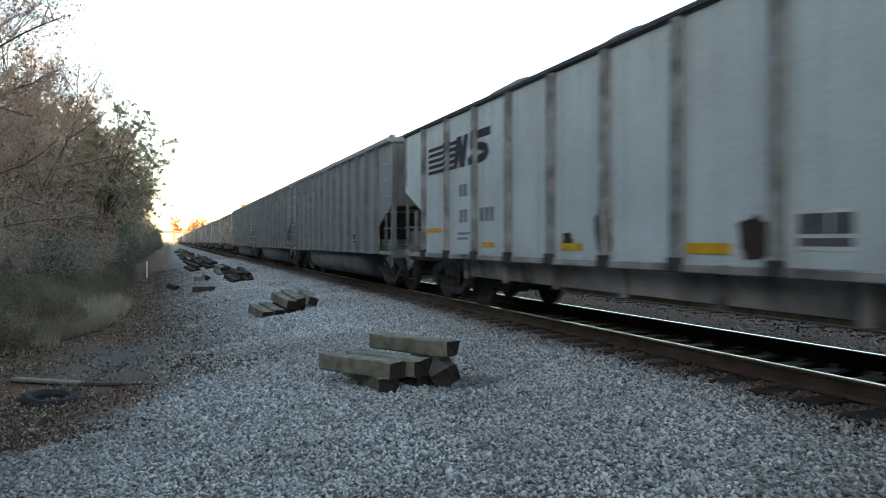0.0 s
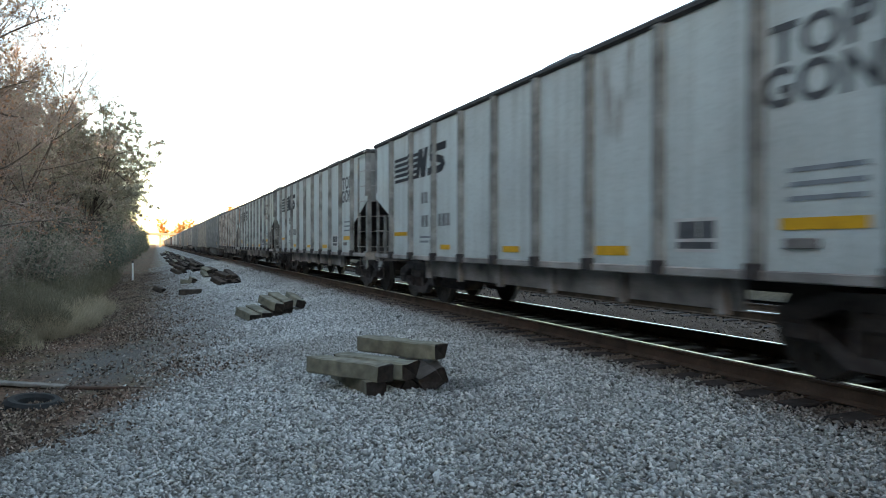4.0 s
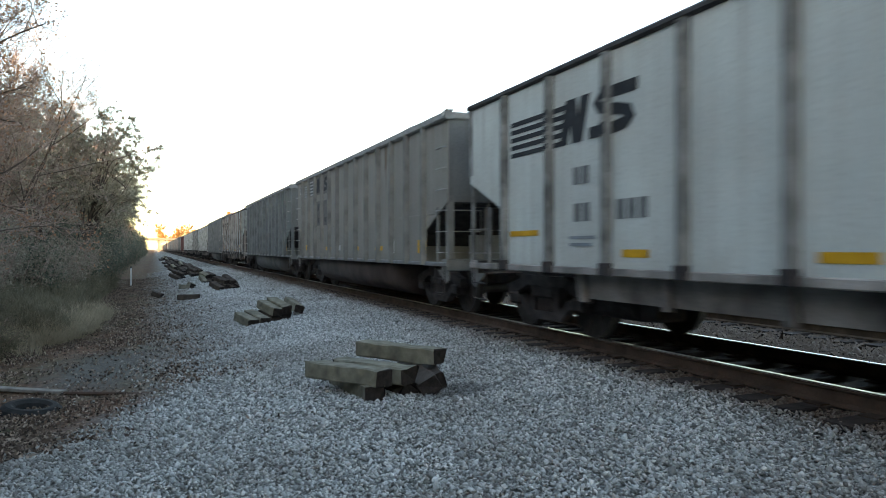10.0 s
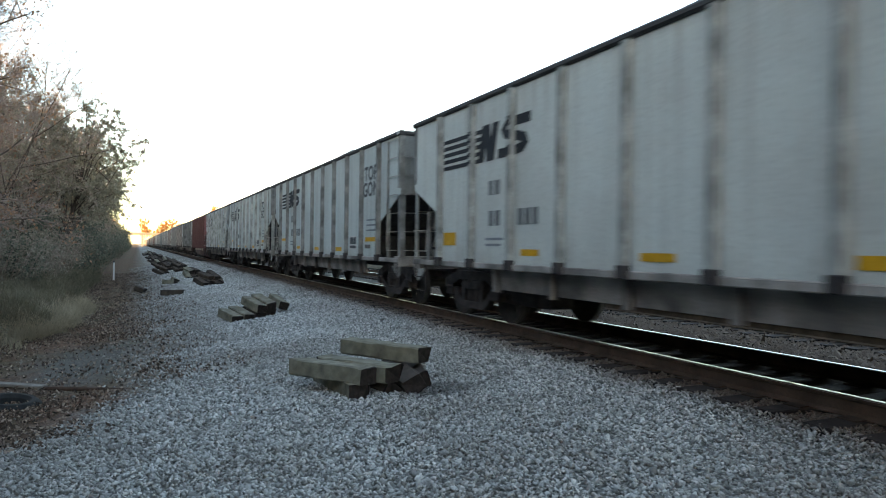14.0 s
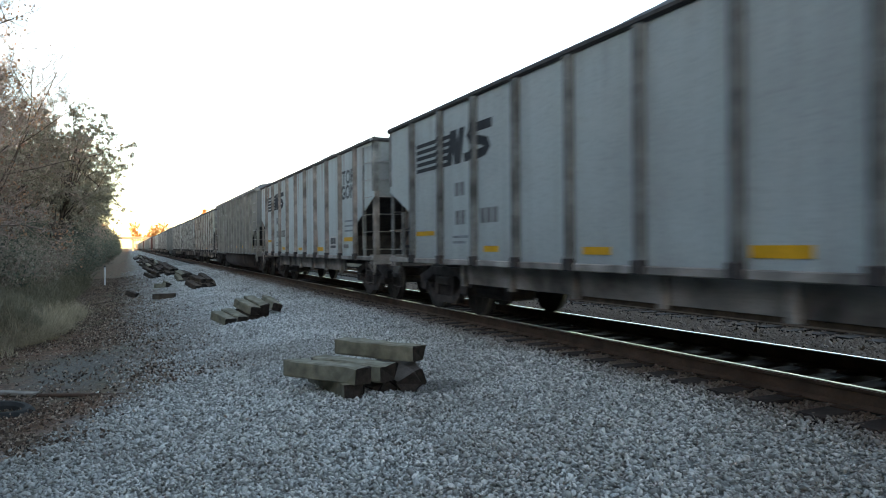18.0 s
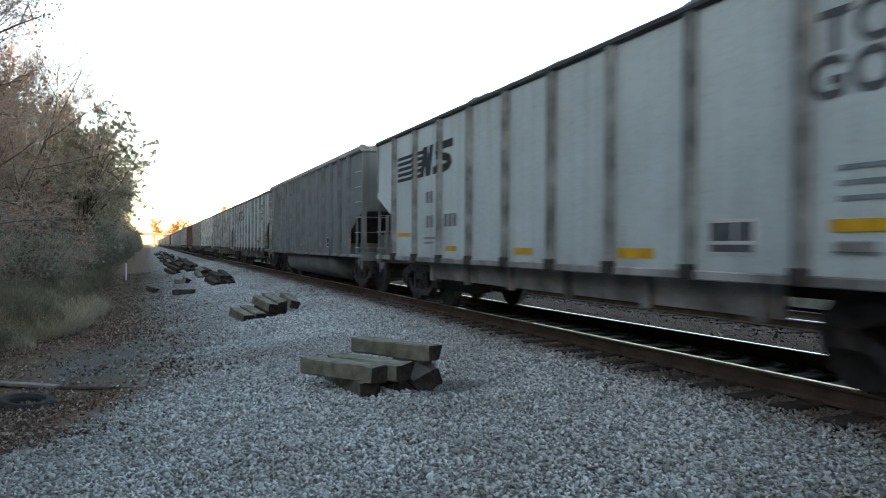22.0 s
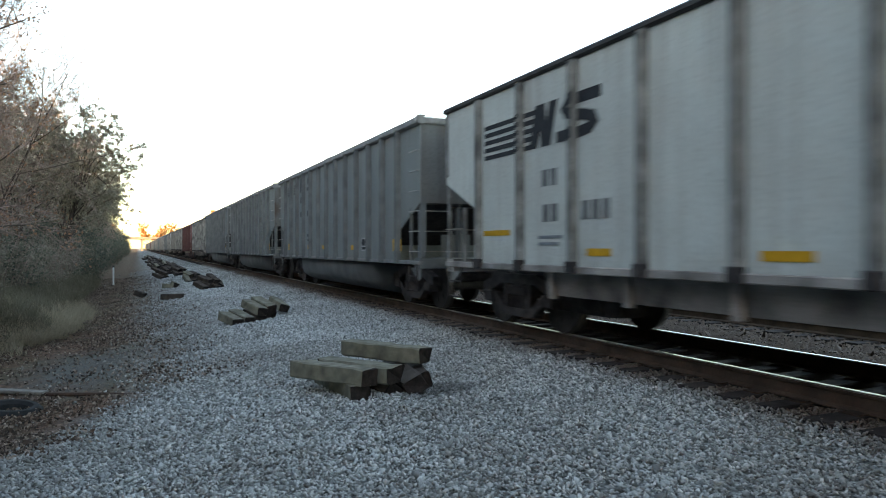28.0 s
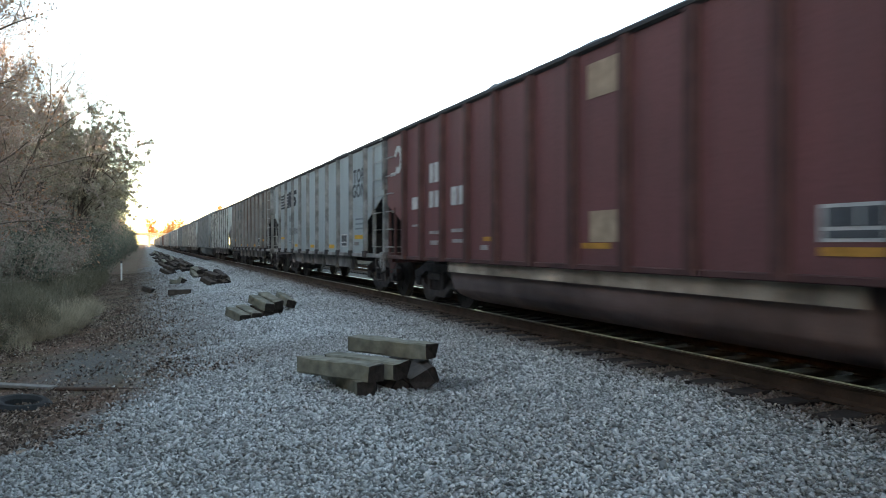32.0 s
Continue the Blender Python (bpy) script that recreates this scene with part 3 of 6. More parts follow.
def stroke(g, pts, width, x, posts=()):
    """A thick bent line with mitred corners, painted in one piece."""
    left, right = [], []
    for i, (a, za) in enumerate(pts):
        dirs = []
        if i > 0:
            dirs.append(Vector((a - pts[i - 1][0], za - pts[i - 1][1])).normalized())
        if i < len(pts) - 1:
            dirs.append(Vector((pts[i + 1][0] - a, pts[i + 1][1] - za)).normalized())
        d = (dirs[0] + dirs[-1]).normalized()
        m = width / 2 / max(d.dot(dirs[0]), 0.6)
        left.append((a - d.y * m, za + d.x * m))
        right.append((a + d.y * m, za - d.x * m))
    slanted(g, [(far(d), z) for d, z in left + right[::-1]], x)
    for i in range(len(pts) - 1):
        quad = [left[i], left[i + 1], right[i + 1], right[i]]
        for p in posts:
            q = clip_span(quad, p - 0.045, p + 0.045)
            if q:
                slanted(g, [(far(d), z) for d, z in q], x - 0.0855, 0.004)


def bent_block(g, d, z, w, h, x, posts=(), lean=0.09):
    """The emblem's last block, bent twice, leaning."""
    run = [(1.0, 0.87), (0.40, 0.87), (0.20, 0.82), (0.13, 0.71), (0.20, 0.60), (0.40, 0.54), (0.66, 0.47), (0.84, 0.40), (0.89, 0.29), (0.80, 0.17), (0.58, 0.13), (-0.04, 0.13)]
    stroke(g, [(d + w * (a + lean * (b - 0.5)), z + h * b) for a, b in run], h * 0.25, x, posts)


def leaning_block(g, d, z, w, h, x, posts=(), lean=0.2):
    """The emblem's middle block: two leaning legs and a slant between them."""
    for quad in (((0.0, 0), (0.0, 1), (0.36, 1), (0.36, 0)), ((0.10, 1), (0.44, 1), (0.90, 0), (0.56, 0)), ((0.64, 0), (0.64, 1), (1.0, 1), (1.0, 0))):
        painted(g, [(d + w * (a + lean * (b - 0.5)), z + h * b) for a, b in quad], x, posts)


def emblem(car, x, d0, z0, hgt, ink, posts=()):
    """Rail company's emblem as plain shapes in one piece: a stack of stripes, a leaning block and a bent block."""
    g = Geo()
    step = hgt / 5
    for i in range(5):
        za = z0 + i * step
        tip = d0 + 1.42 + 0.04 * i
        painted(g, [(d0, za), (tip, za), (tip + 0.04, za + step * 0.58), (d0, za + step * 0.58)], x, posts)
    part("emblem_stripes", g, ink, car)
    g = Geo()
    leaning_block(g, d0 + 1.40, z0, 0.53, hgt, x, posts, 0.30)
    part("emblem_block", g, ink, car)
    g = Geo()
    bent_block(g, d0 + 2.05, z0, 0.84, hgt, x, posts)
    part("emblem_bent_block", g, ink, car)


def panel_emblem(car, x, ink, z0=3.06):
    """The same emblem on a tub car, a piece in each panel between the posts."""
    for da, db in ((1.36, 2.01), (2.36, 3.04)):
        g = Geo()
        for i in range(4):
            za = z0 + i * 0.088
            slanted(g, [(far(da), za), (far(da), za + 0.056), (far(db - 0.12 * (3 - i) * (da > 2)), za + 0.056), (far(db - 0.04 - 0.12 * (3 - i) * (da > 2)), za)], x)
        part("emblem_stripes", g, ink, car)
    g = Geo()
    leaning_block(g, 3.42, z0, 0.54, 0.44, x)
    part("emblem_block", g, ink, car)
    g = Geo()
    bent_block(g, 4.42, z0 - 0.01, 0.50, 0.42, x, lean=0.1)
    part("emblem_bent_block", g, ink, car)


def post_places(kind, first, step):
    """How far the side posts stand from the far end."""
    if kind in "RQ":
        return [1.17] + [7.22 + 1.02 * i for i in range(-5, 6)] + [13.10]
    n = int(round((2 * BODY - 2 * first) / step)) + 1
    return [first + i * (2 * BODY - 2 * first) / (n - 1) for i in range(n)]


def number_bars(car, x, runs, ink):
    """Running numbers as plain bars, one a character."""
    for d, z, n, w, h in runs:
        for i in range(n):
            a = d + i * w * 1.32
            part("number_bar", bar(x, far(a + w), far(a), z, z + h), ink, car)


def stain(car, x, d, z, w, h, material, seed):
    """A ragged bloom of rust, a fraction proud of the sheet."""
    rng = random.Random(seed)
    pts = []
    for i in range(18):
        a = 2 * math.pi * i / 18
        r = rng.uniform(0.32, 0.52)
        pts.append((far(d + w / 2 + w * r * math.cos(a)), z + h / 2 + h * r * math.sin(a)))
    part("rust_stain", slanted(Geo(), pts, x + 0.001, 0.003), material, car)


def drip_stain(car, x, d, z, w, h, material, seed):
    """A streak of rust that runs down from z, ragged and tapering."""
    rng = random.Random(seed)
    left, right = [], []
    for i in range(8):
        f = i / 7
        half = w / 2 * (1 - 0.75 * f) * rng.uniform(0.7, 1.15)
        left.append((far(d - half), z - h * f))
        right.append((far(d + half), z - h * f))
    part("rust_streak", slanted(Geo(), left + right[::-1], x + 0.001, 0.003), material, car)


def words(car, text, x, y, z, size, ink, bold=0.012):
    cu = bpy.data.curves.new("lettering", "FONT")
    cu.body, cu.size, cu.offset, cu.extrude = text, size, bold, 0.002
    cu.align_x = "CENTER"
    cu.space_character = 1.1
    cu.space_line = 0.80
    tmp = new("lettering", cu)
    bpy.context.view_layer.update()
    me = bpy.data.meshes.new_from_object(tmp.evaluated_get(bpy.context.evaluated_depsgraph_get()))
    bpy.data.objects.remove(tmp)
    me.materials.clear()
    me.materials.append(ink)
    ob = part("lettering", me, None, car)
    ob.matrix_basis = pose(x - 0.003, y, z, 90, 0, -90)
    return ob


def placard(car, x, d0, d1, z0, z1, back, frame_mat):
    """A stencilled data panel: pale frame, dark fields."""
    g = Geo().box(x - 0.003, x, far(d1), far(d0), z0, z1)
    p = part("data_panel", g, frame_mat, car)
    w, h = d1 - d0, z1 - z0
    g = Geo()
    g.box(x - 0.006, x - 0.003, far(d0 + w * 0.55), far(d0 + w * 0.08), z0 + h * 0.40, z0 + h * 0.90)
    g.box(x - 0.006, x - 0.003, far(d0 + w * 0.92), far(d0 + w * 0.60), z0 + h * 0.40, z0 + h * 0.90)
    g.box(x - 0.006, x - 0.003, far(d0 + w * 0.92), far(d0 + w * 0.08), z0 + h * 0.10, z0 + h * 0.30)
    part("data_field", g, back, p)


def yellow_marks(car, x, spots, ink):
    for d0, d1, z0, z1 in spots:
        part("reflector_strip", bar(x, far(d1), far(d0), z0, z1), ink, car)


def comb(a0, a1, heights, r=0.0085):
    """Outline of a ladder: rungs at the heights, from a0 to a thin stile at a1."""
    w = math.copysign(0.014, a1 - a0)
    pts = [(a1 + w, heights[0] - r), (a1 + w, heights[-1] + r)]
    for i in range(len(heights) - 1, -1, -1):
        pts += [(a0, heights[i] + r), (a0, heights[i] - r)]
        if i:
            pts += [(a1, heights[i] - r), (a1, heights[i - 1] + r)]
    return pts


def add_end(car, s, top, cz1, post_mat, kind, detail):
    """End of the car: platform sill, corner posts, ladder, end braces, coupler, hand wheel."""
    e = s * BODY
    if not detail:
        g = Geo().box(-0.09, 0.09, e, e + s * 0.62, 0.74, 0.94, 0.03)
        part("coupler", g, TRUCKS, car)
        for sx in (-1, 1):
            g = Geo().box(sx * (HALF - 0.02), sx * (HALF - 0.13), e, e - s * 0.14, ZS - 0.1, cz1 + 0.12)
            part("corner_post", g, post_mat, car)
        return
    part("end_sill", Geo().box(-HALF, HALF, e - s * 0.02, e - s * 0.30, ZS - 0.12, ZS + 0.10, 0.02), SILL_W if kind in "WBVUSE" else post_mat, car)
    hopper = kind in "WBVUSE"
    if s < 0 and hopper:
        part("brake_housing", Geo().box(-0.42, -0.10, e - 0.16, e, 2.30, 3.25, 0.04), UNDER, car, "soot-black hand brake housing")
        g = Geo()
        for i in range(12):
            a0, a1 = 2 * math.pi * i / 12, 2 * math.pi * (i + 1) / 12
            g.tube([(-0.26 + 0.26 * math.cos(a0), e - 0.2, 2.75 + 0.26 * math.sin(a0)), (-0.26 + 0.26 * math.cos(a1), e - 0.2, 2.75 + 0.26 * math.sin(a1))], 0.014, 5)
        g.tube([(-0.52, e - 0.2, 2.75), (0.0, e - 0.2, 2.75)], 0.012, 5).tube([(-0.26, e - 0.2, 2.49), (-0.26, e - 0.2, 3.01)], 0.012, 5)
        part("brake_wheel", g, TRUCKS, car)
        part("brake_platform", Geo().box(-0.95, 0.10, e - 0.30, e + 0.02, 1.20, 1.25, 0.01), UNDER, car)
        part("brake_cylinder", Geo().cyl((-0.50, e + 0.22, 1.50), 0, 0.17, 0.28, 12), UNDER, car)
        part("chain_guard", Geo().box(-0.56, -0.30, e - 0.10, e + 0.04, 1.25, 2.30, 0.03), UNDER, car)
        part("brake_lever", Geo().tube([(-0.36, e - 0.06, 2.2), (-0.66, e - 0.02, 1.75), (-0.86, e + 0.1, 1.1)], 0.035, 6), UNDER, car)
    for sx in (-1, 1):
        x = sx * HALF
        cw, cd = (0.13, 0.14) if s < 0 else (0.07, 0.07)
        g = Geo().box(x - sx * 0.02, x - sx * cw, e, e - s * cd, ZS + 0.10, cz1 + 0.12)
        part("corner_post", g, post_mat, car)
        g = Geo().prism([(e - s * 0.03, ZS - 0.11), (e - s * 0.03, 0.66), (e - s * 0.16, 0.60), (e - s * 0.52, ZS - 0.11)], 0, x - sx * 0.02, x - sx * 0.05)
        part("corner_gusset", g, post_mat, car)
        if hopper:
            g = Geo().box(x + sx * 0.012, x - sx * 0.11, e + s * 0.012, e - s * 0.012, cz1 + 0.12, top - 0.1).box(x + sx * 0.012, x - sx * 0.004, e, e - s * 0.10, cz1 + 0.12, top - 0.1)
            part("corner_angle", g, POST_W, car)
        tall = kind not in "WBVUSE" or s == sx
        ya, yb = (0.67, 0.75) if hopper else (0.46, 0.51)
        g = Geo().box(x + sx * 0.012, x - sx * 0.04, e - s * ya, e - s * yb, ZS, (3.5 if hopper else 2.02) if tall else 1.9)
        part("ladder_stile", g, POST_W if hopper else post_mat, car)
        zs = [1.17 + i * 0.387 for i in range(7 if tall else 2)]
        if sx > 0:
            continue
        if hopper:
            part("ladder", Geo().prism(comb(e - s * 0.05, e - s * 0.69, zs), 0, x + sx * 0.026, x + sx * 0.043), RUNG, car, "bare steel ladder rungs")
        else:
            iron = Geo().tube([(-0.002, -0.02, 0), (-0.06, -0.03, 0), (-0.06, -0.40, 0), (-0.002, -0.41, 0)], 0.011, 6).mesh("grab_iron", RUNG)
            for z in zs[:6]:
                r = part("grab_iron", iron, None, car)
                r.location = (x, e + (0.44 if s < 0 else -0.02), z)
        g = Geo()
        for z in (0.42, 0.68):
            g.tube([(x, e - s * 0.14, z), (x, e - s * 0.6, z)], 0.012, 5)
        for yy in (0.14, 0.6):
            g.tube([(x, e - s * yy, 0.42), (x, e - s * yy, ZS)], 0.012, 5)
        part("sill_step", g, TRUCKS, car)
    for x in (-0.72, 0.72) if s < 0 else (-0.62, 0.62) if hopper else ():
        part("end_brace", Geo().box(x, x + 0.07, e - s * 0.02, e - s * 0.16, ZS + 0.1, cz1), post_mat, car)
    g = Geo().prism(comb(-HALF + 0.1, -0.88, [1.17, 1.557, 1.944, 2.331, 2.718, 3.105][:6 if hopper else 3], 0.010), 1, e + s * 0.03, e + s * 0.05)
    part("end_ladder", g, RUNG, car, "bare steel end ladder")
    g = Geo().box(-0.09, 0.09, e, e + s * 0.44, 0.74, 0.94, 0.03).box(-0.17, 0.13, e + s * 0.36, e + s * 0.62, 0.68, 1.0, 0.05)
    part("coupler", g, TRUCKS, car)
    g = Geo().tube([(0.3, e + s * 0.02, 0.8), (0.32, e + s * 0.25, 0.55), (0.25, e + s * 0.5, 0.42), (0.15, e + s * 0.62, 0.40)], 0.025, 6)
    part("air_hose", g, UNDER, car)


def make_car(kind, detail=True, look_of=None):
    """One coal car at the origin, its far end towards +Y."""
    global BODY
    BODY = half_length(kind)
    car = new("coal_gondola")
    own = look_of or {}
    hopper = kind in "WBVUSE"
    top = 3.65 if hopper or kind in "RQ" else 3.75
    mat = {"E": DINGY, "W": WHITE, "U": WHITE, "S": WHITE, "V": WHITE_RUST, "B": BROWN, "G": GREY, "D": DARKGREY, "T": TAN, "R": RED, "Q": DARKRED}[kind]
    pmat = {"E": POST_W, "W": POST_W, "U": POST_W, "S": POST_W, "V": POST_W, "B": POST_T, "G": POST_G, "D": POST_G, "T": POST_T, "R": POST_R, "Q": POST_R}[kind]
    mat, pmat = own.get("paint", mat), own.get("post", pmat)
    if hopper:
        cz0, cz1, cy, first, step = 1.80, 2.34, 1.26, 1.29, 1.257
    else:
        cz0, cz1, cy, first, step = 1.62, 2.10, 1.10, 1.15, 0.98
    add_body(car, mat, top - 0.06, cz0, cz1, cy, detail, not hopper)
    # top chord: a square tube round the rim
    cm = CHORD if hopper or kind in "RQ" else CHORD_G
    ch_h, ch_out = (0.10, 0.045) if hopper or kind in "RQ" else (0.15, 0.075)
    g = Geo()
    for s in (-1, 1):
        g.box(s * (HALF + ch_out), s * (HALF - 0.09), -BODY - 0.06, BODY + 0.06, top - ch_h, top, 0.03)
        g.box(-HALF + 0.09, HALF - 0.09, s * (BODY + 0.05), s * (BODY - 0.09), top - ch_h, top - 0.004, 0.03)
    part("top_chord", g, cm, car)
    for s in (-1, 1) if detail and not hopper else ():
        part("corner_plate", Geo().box(s * (HALF + 0.05), s * (HALF - 0.10), -BODY - 0.065, -BODY + 0.09, top + 0.002, top + 0.028, 0.008), cm, car)
    if detail:
        part("reflector_plate", Geo().box(-HALF - ch_out - 0.006, -HALF - ch_out, -BODY - 0.03, -BODY + 0.10, top - 0.085, top - 0.015), CHALK, car)
    # side posts
    posts = post_places(kind, first, step)
    w = 0.046 if hopper else 0.06
    dpt = 0.085 if hopper else 0.09
    pm = Geo().prism([(-dpt, -w), (-dpt, w), (0.0, w + 0.03), (0.0, -w - 0.03)], 2, ZS - 0.02, top - 0.10).mesh("post", pmat)
    foot = Geo().box(-dpt - 0.012, 0, -w - 0.03, w + 0.03, ZS - 0.03, ZS + 0.12, 0.01).mesh("post_foot", UNDER)
    rest = Geo()
    for d in posts:
        y = far(d)
        if detail:
            p = part("post", pm, None, car)
            p.location = (-HALF, y, 0)
            if hopper:
                part("post_foot", foot, None, p)
        else:
            rest.prism([(-HALF - dpt, y - w), (-HALF - dpt, y + w), (-HALF, y + w + 0.03), (-HALF, y - w - 0.03)], 2, ZS - 0.02, top - 0.10)
        rest.prism([(HALF + dpt, y - w), (HALF + dpt, y + w), (HALF, y + w + 0.03), (HALF, y - w - 0.03)], 2, ZS - 0.02, top - 0.10)
    tagged(part("far_posts", rest, pmat, car), kind="stuff")
    # side sill and what hangs below it
    sm = SILL_W if hopper else (CHORD_G if kind in "GDT" else POST_R)
    for s in (-1, 1):
        part("side_sill", Geo().box(s * (HALF + 0.03), s * (HALF - 0.06), -BODY + 0.02, BODY - 0.02, ZS - 0.035, ZS + (0.06 if hopper else 0.04), 0.012), sm, car)
    if hopper:
        for s in (-1, 1):
            g = Geo().prism([(s * (HALF - 0.16), ZS - 0.03), (s * (HALF - 0.20), 0.60), (s * (HALF - 0.26), 0.60), (s * (HALF - 0.22), ZS - 0.03)], 1, -BODY + 2.9, BODY - 2.9)
            band = part("under_frame_apron", g, BAND, car, "sooty pale under-frame sheet")
            if s < 0:
                ribs = Geo().box(-HALF + 0.11, -HALF + 0.2, -0.05, 0.05, 0.56, ZS - 0.03).mesh("apron_rib", BAND)
                for i in range(6):
                    r = part("apron_rib", ribs, None, band)
                    r.location = (0, -3.9 + i * 1.56, 0)
        part("centre_sill", Geo().box(-0.25, 0.25, -BODY + 0.1, BODY - 0.1, 0.72, ZS + 0.02), UNDER, car)
        part("air_reservoir", Geo().cyl((-0.75, 4.0, 0.50), 1, 0.19, 0.55, 12), UNDER, car)
        part("brake_valve", Geo().box(-1.0, -0.6, 2.95, 3.3, 0.36, 0.62, 0.04), UNDER, car)
    else:
        prof = []
        for i in range(13):
            a = math.pi * i / 12
            prof.append((-(HALF - 0.12) * math.cos(a), 0.62 - 0.51 * math.sin(a) ** 0.8 if 0 < i < 12 else 0.62))
        prof = [(-(HALF - 0.10), ZS + 0.02)] + prof + [((HALF - 0.10), ZS + 0.02)]
        ytub = BODY - 3.2
        part("tub", Geo().prism(prof, 1, -ytub, ytub), TUB_G if kind in "GD" else TUB_R if kind in "RQ" else TUB_D, car, "rounded tub between the trucks", True)
        if kind in "RQ":
            for s in (-1, 1):
                part("sill_stripe", Geo().box(s * (HALF - 0.05), s * (HALF - 0.10), -ytub, ytub, 0.74, 0.935), SILL_R, car, "bleached cream lower sill")
        part("centre_sill", Geo().box(-0.25, 0.25, -BODY + 0.1, BODY - 0.1, 0.72, ZS + 0.02), UNDER, car)
        if kind == "R":
            part("belt_rail", Geo().box(-HALF - 0.035, -HALF, -BODY + 1.2, BODY - 1.2, 2.06, 2.15, 0.01), pmat, car)
        elif kind != "Q":
            part("seam", Geo().box(-HALF - 0.012, -HALF, -BODY + 0.4, BODY - 0.4, 1.905, 1.925), mat, car)
    if detail:
        part("brake_rod", Geo().tube([(-0.45, -5, 0.62), (-0.45, 5, 0.62)], 0.02, 5), UNDER, car)
    for s in (-1, 1):
        add_truck(car, s * (BODY - 1.62))
        add_end(car, s, top, cz1, pmat, kind, detail)
    load = part("coal_load", COALS[({"E": 1, "W": 0, "U": 1, "S": 2, "V": 2, "B": 1, "G": 1, "D": 0, "T": 2, "R": 0, "Q": 2}[kind], top)], None, car, "heaped black coal")
    load.scale.y = BODY / 7.275
    # lettering and markings on the side that faces the trees
    x = -HALF - 0.003
    if not detail:
        if kind in "WBVUSE":
            emblem(car, x, 1.5, 2.6, 0.56, INKSOFT)
        elif kind in "GD":
            panel_emblem(car, x, INKSOFT)
        return car
    if hopper:
        ink = INK if kind != "B" else INKSOFT
        emblem(car, x, own.get("emblem", 1.46), 2.58, 0.57, ink, posts)
        small = INKPALE if kind != "B" else INKSOFT
        digits = INKMID if kind != "B" else INKSOFT
        number_bars(car, x, [(3.10, 2.05, 2, 0.15, 0.22), (3.12, 1.58, 2, 0.15, 0.23), (4.00, 1.58, 3, 0.15, 0.23)], digits)
        part("stencil_line", bar(x, far(3.58), far(3.02), 1.36, 1.40), small, car)
        part("stencil_line", bar(x, far(3.50), far(3.02), 1.27, 1.31), small, car)
        words(car, "TOP\nGON", x, far(12.08), 2.79, 0.46, own.get("letters", RUSTLETTER if kind == "V" else INKSOFT))
        yl = ORANGE if kind == "B" else YELLOW
        first_mark = (1.42, 1.92, 1.28, 1.50) if own.get("square") else (1.42, 2.24, 1.42, 1.50)
        yellow_marks(car, x, [first_mark, (4.10, 4.56, 1.14, 1.23), (6.62, 7.14, 1.12, 1.21), (9.05, 9.66, 1.11, 1.22)], yl)
        if own.get("upright"):
            yellow_marks(car, x, [(12.05, 12.17, 1.14, 1.92), (4.55, 4.63, 1.2, 1.5), (5.75, 5.83, 1.2, 1.6), (6.90, 6.98, 1.2, 1.6)], yl)
        else:
            yellow_marks(car, x, [(11.72, 12.52, 1.36, 1.46)], yl)
        placard(car, x, own.get("panel", 10.42), own.get("panel", 10.42) + 0.60, 1.16, 1.50, INKSOFT, CHALK)
        if kind == "U":
            for d0, z0, w0, h0 in ((6.62, 1.12, 0.30, 0.26), (7.40, 0.97, 0.40, 0.82), (9.68, 0.99, 0.50, 0.50)):
                stain(car, x, d0, z0, w0, h0, RUSTDARK, int(d0 * 7))
        if kind == "V" and not own.get("heavy"):
            part("rust_stain", slanted(Geo(), [(far(0.06), 3.48), (far(0.62), 3.50), (far(0.70), 3.2), (far(0.62), 2.86), (far(0.30), 2.55), (far(0.06), 2.62)], x + 0.001, 0.003), RUSTWASH, car, "pale orange rust stain")
            for i, (d, h0) in enumerate(((0.14, 0.7), (0.36, 0.95), (0.52, 0.6), (0.72, 1.2), (0.95, 0.5))):
                drip_stain(car, x - 0.002, d, 3.50, 0.16, h0, RUSTWASH if i % 2 else RUSTY, i)
        elif kind == "V":
            part("rust_stain", slanted(Geo(), [(far(0.03), 3.50), (far(0.4), 3.52), (far(1.0), 3.46), (far(1.12), 3.0), (far(1.14), 2.4), (far(1.16), 2.02), (far(0.92), 2.10), (far(0.5), 2.24), (far(0.2), 2.36), (far(0.03), 2.44)], x + 0.001, 0.003), RUSTY, car, "broad brown rust stain")
        for i, (d, z, w0, h0) in enumerate(own.get("streaks", ())):
            drip_stain(car, x, d, z, w0, h0, RUSTY, i + int(d * 10))
        for z in (1.86, 1.74, 1.62):
            part("stencil_line", bar(x, far(12.5), far(11.8), z - 0.02, z + 0.02), small, car)
        part("jacking_pad", Geo().box(x - 0.03, x, far(12.1), far(11.78), 1.20, 1.29, 0.01), BAND, car)
    elif kind in "GD":
        panel_emblem(car, x, INKSOFT)
        number_bars(car, x, [(3.46, 2.70, 2, 0.16, 0.20), (3.43, 2.27, 2, 0.2, 0.15), (4.41, 2.24, 2, 0.15, 0.18)], INKSOFT)
        part("stencil_line", bar(x, far(4.78), far(4.42), 1.60, 1.68), INKSOFT, car)
        part("stencil_line", bar(x, far(4.78), far(4.46), 1.46, 1.51), INKSOFT, car)
        yellow_marks(car, x, [(1.52, 1.98, 1.17, 1.38), (4.50, 5.02, 1.21, 1.32), (6.38, 6.92, 1.20, 1.31), (9.33, 9.82, 1.19, 1.31), (12.42, 12.92, 1.17, 1.42)], YELLOW)
        placard(car, x, 10.21, 10.70, 1.17, 1.48, INK, PATCH)
        part("stencil_panel", bar(x, far(6.0), far(5.7), 1.22, 1.32), PATCH, car)
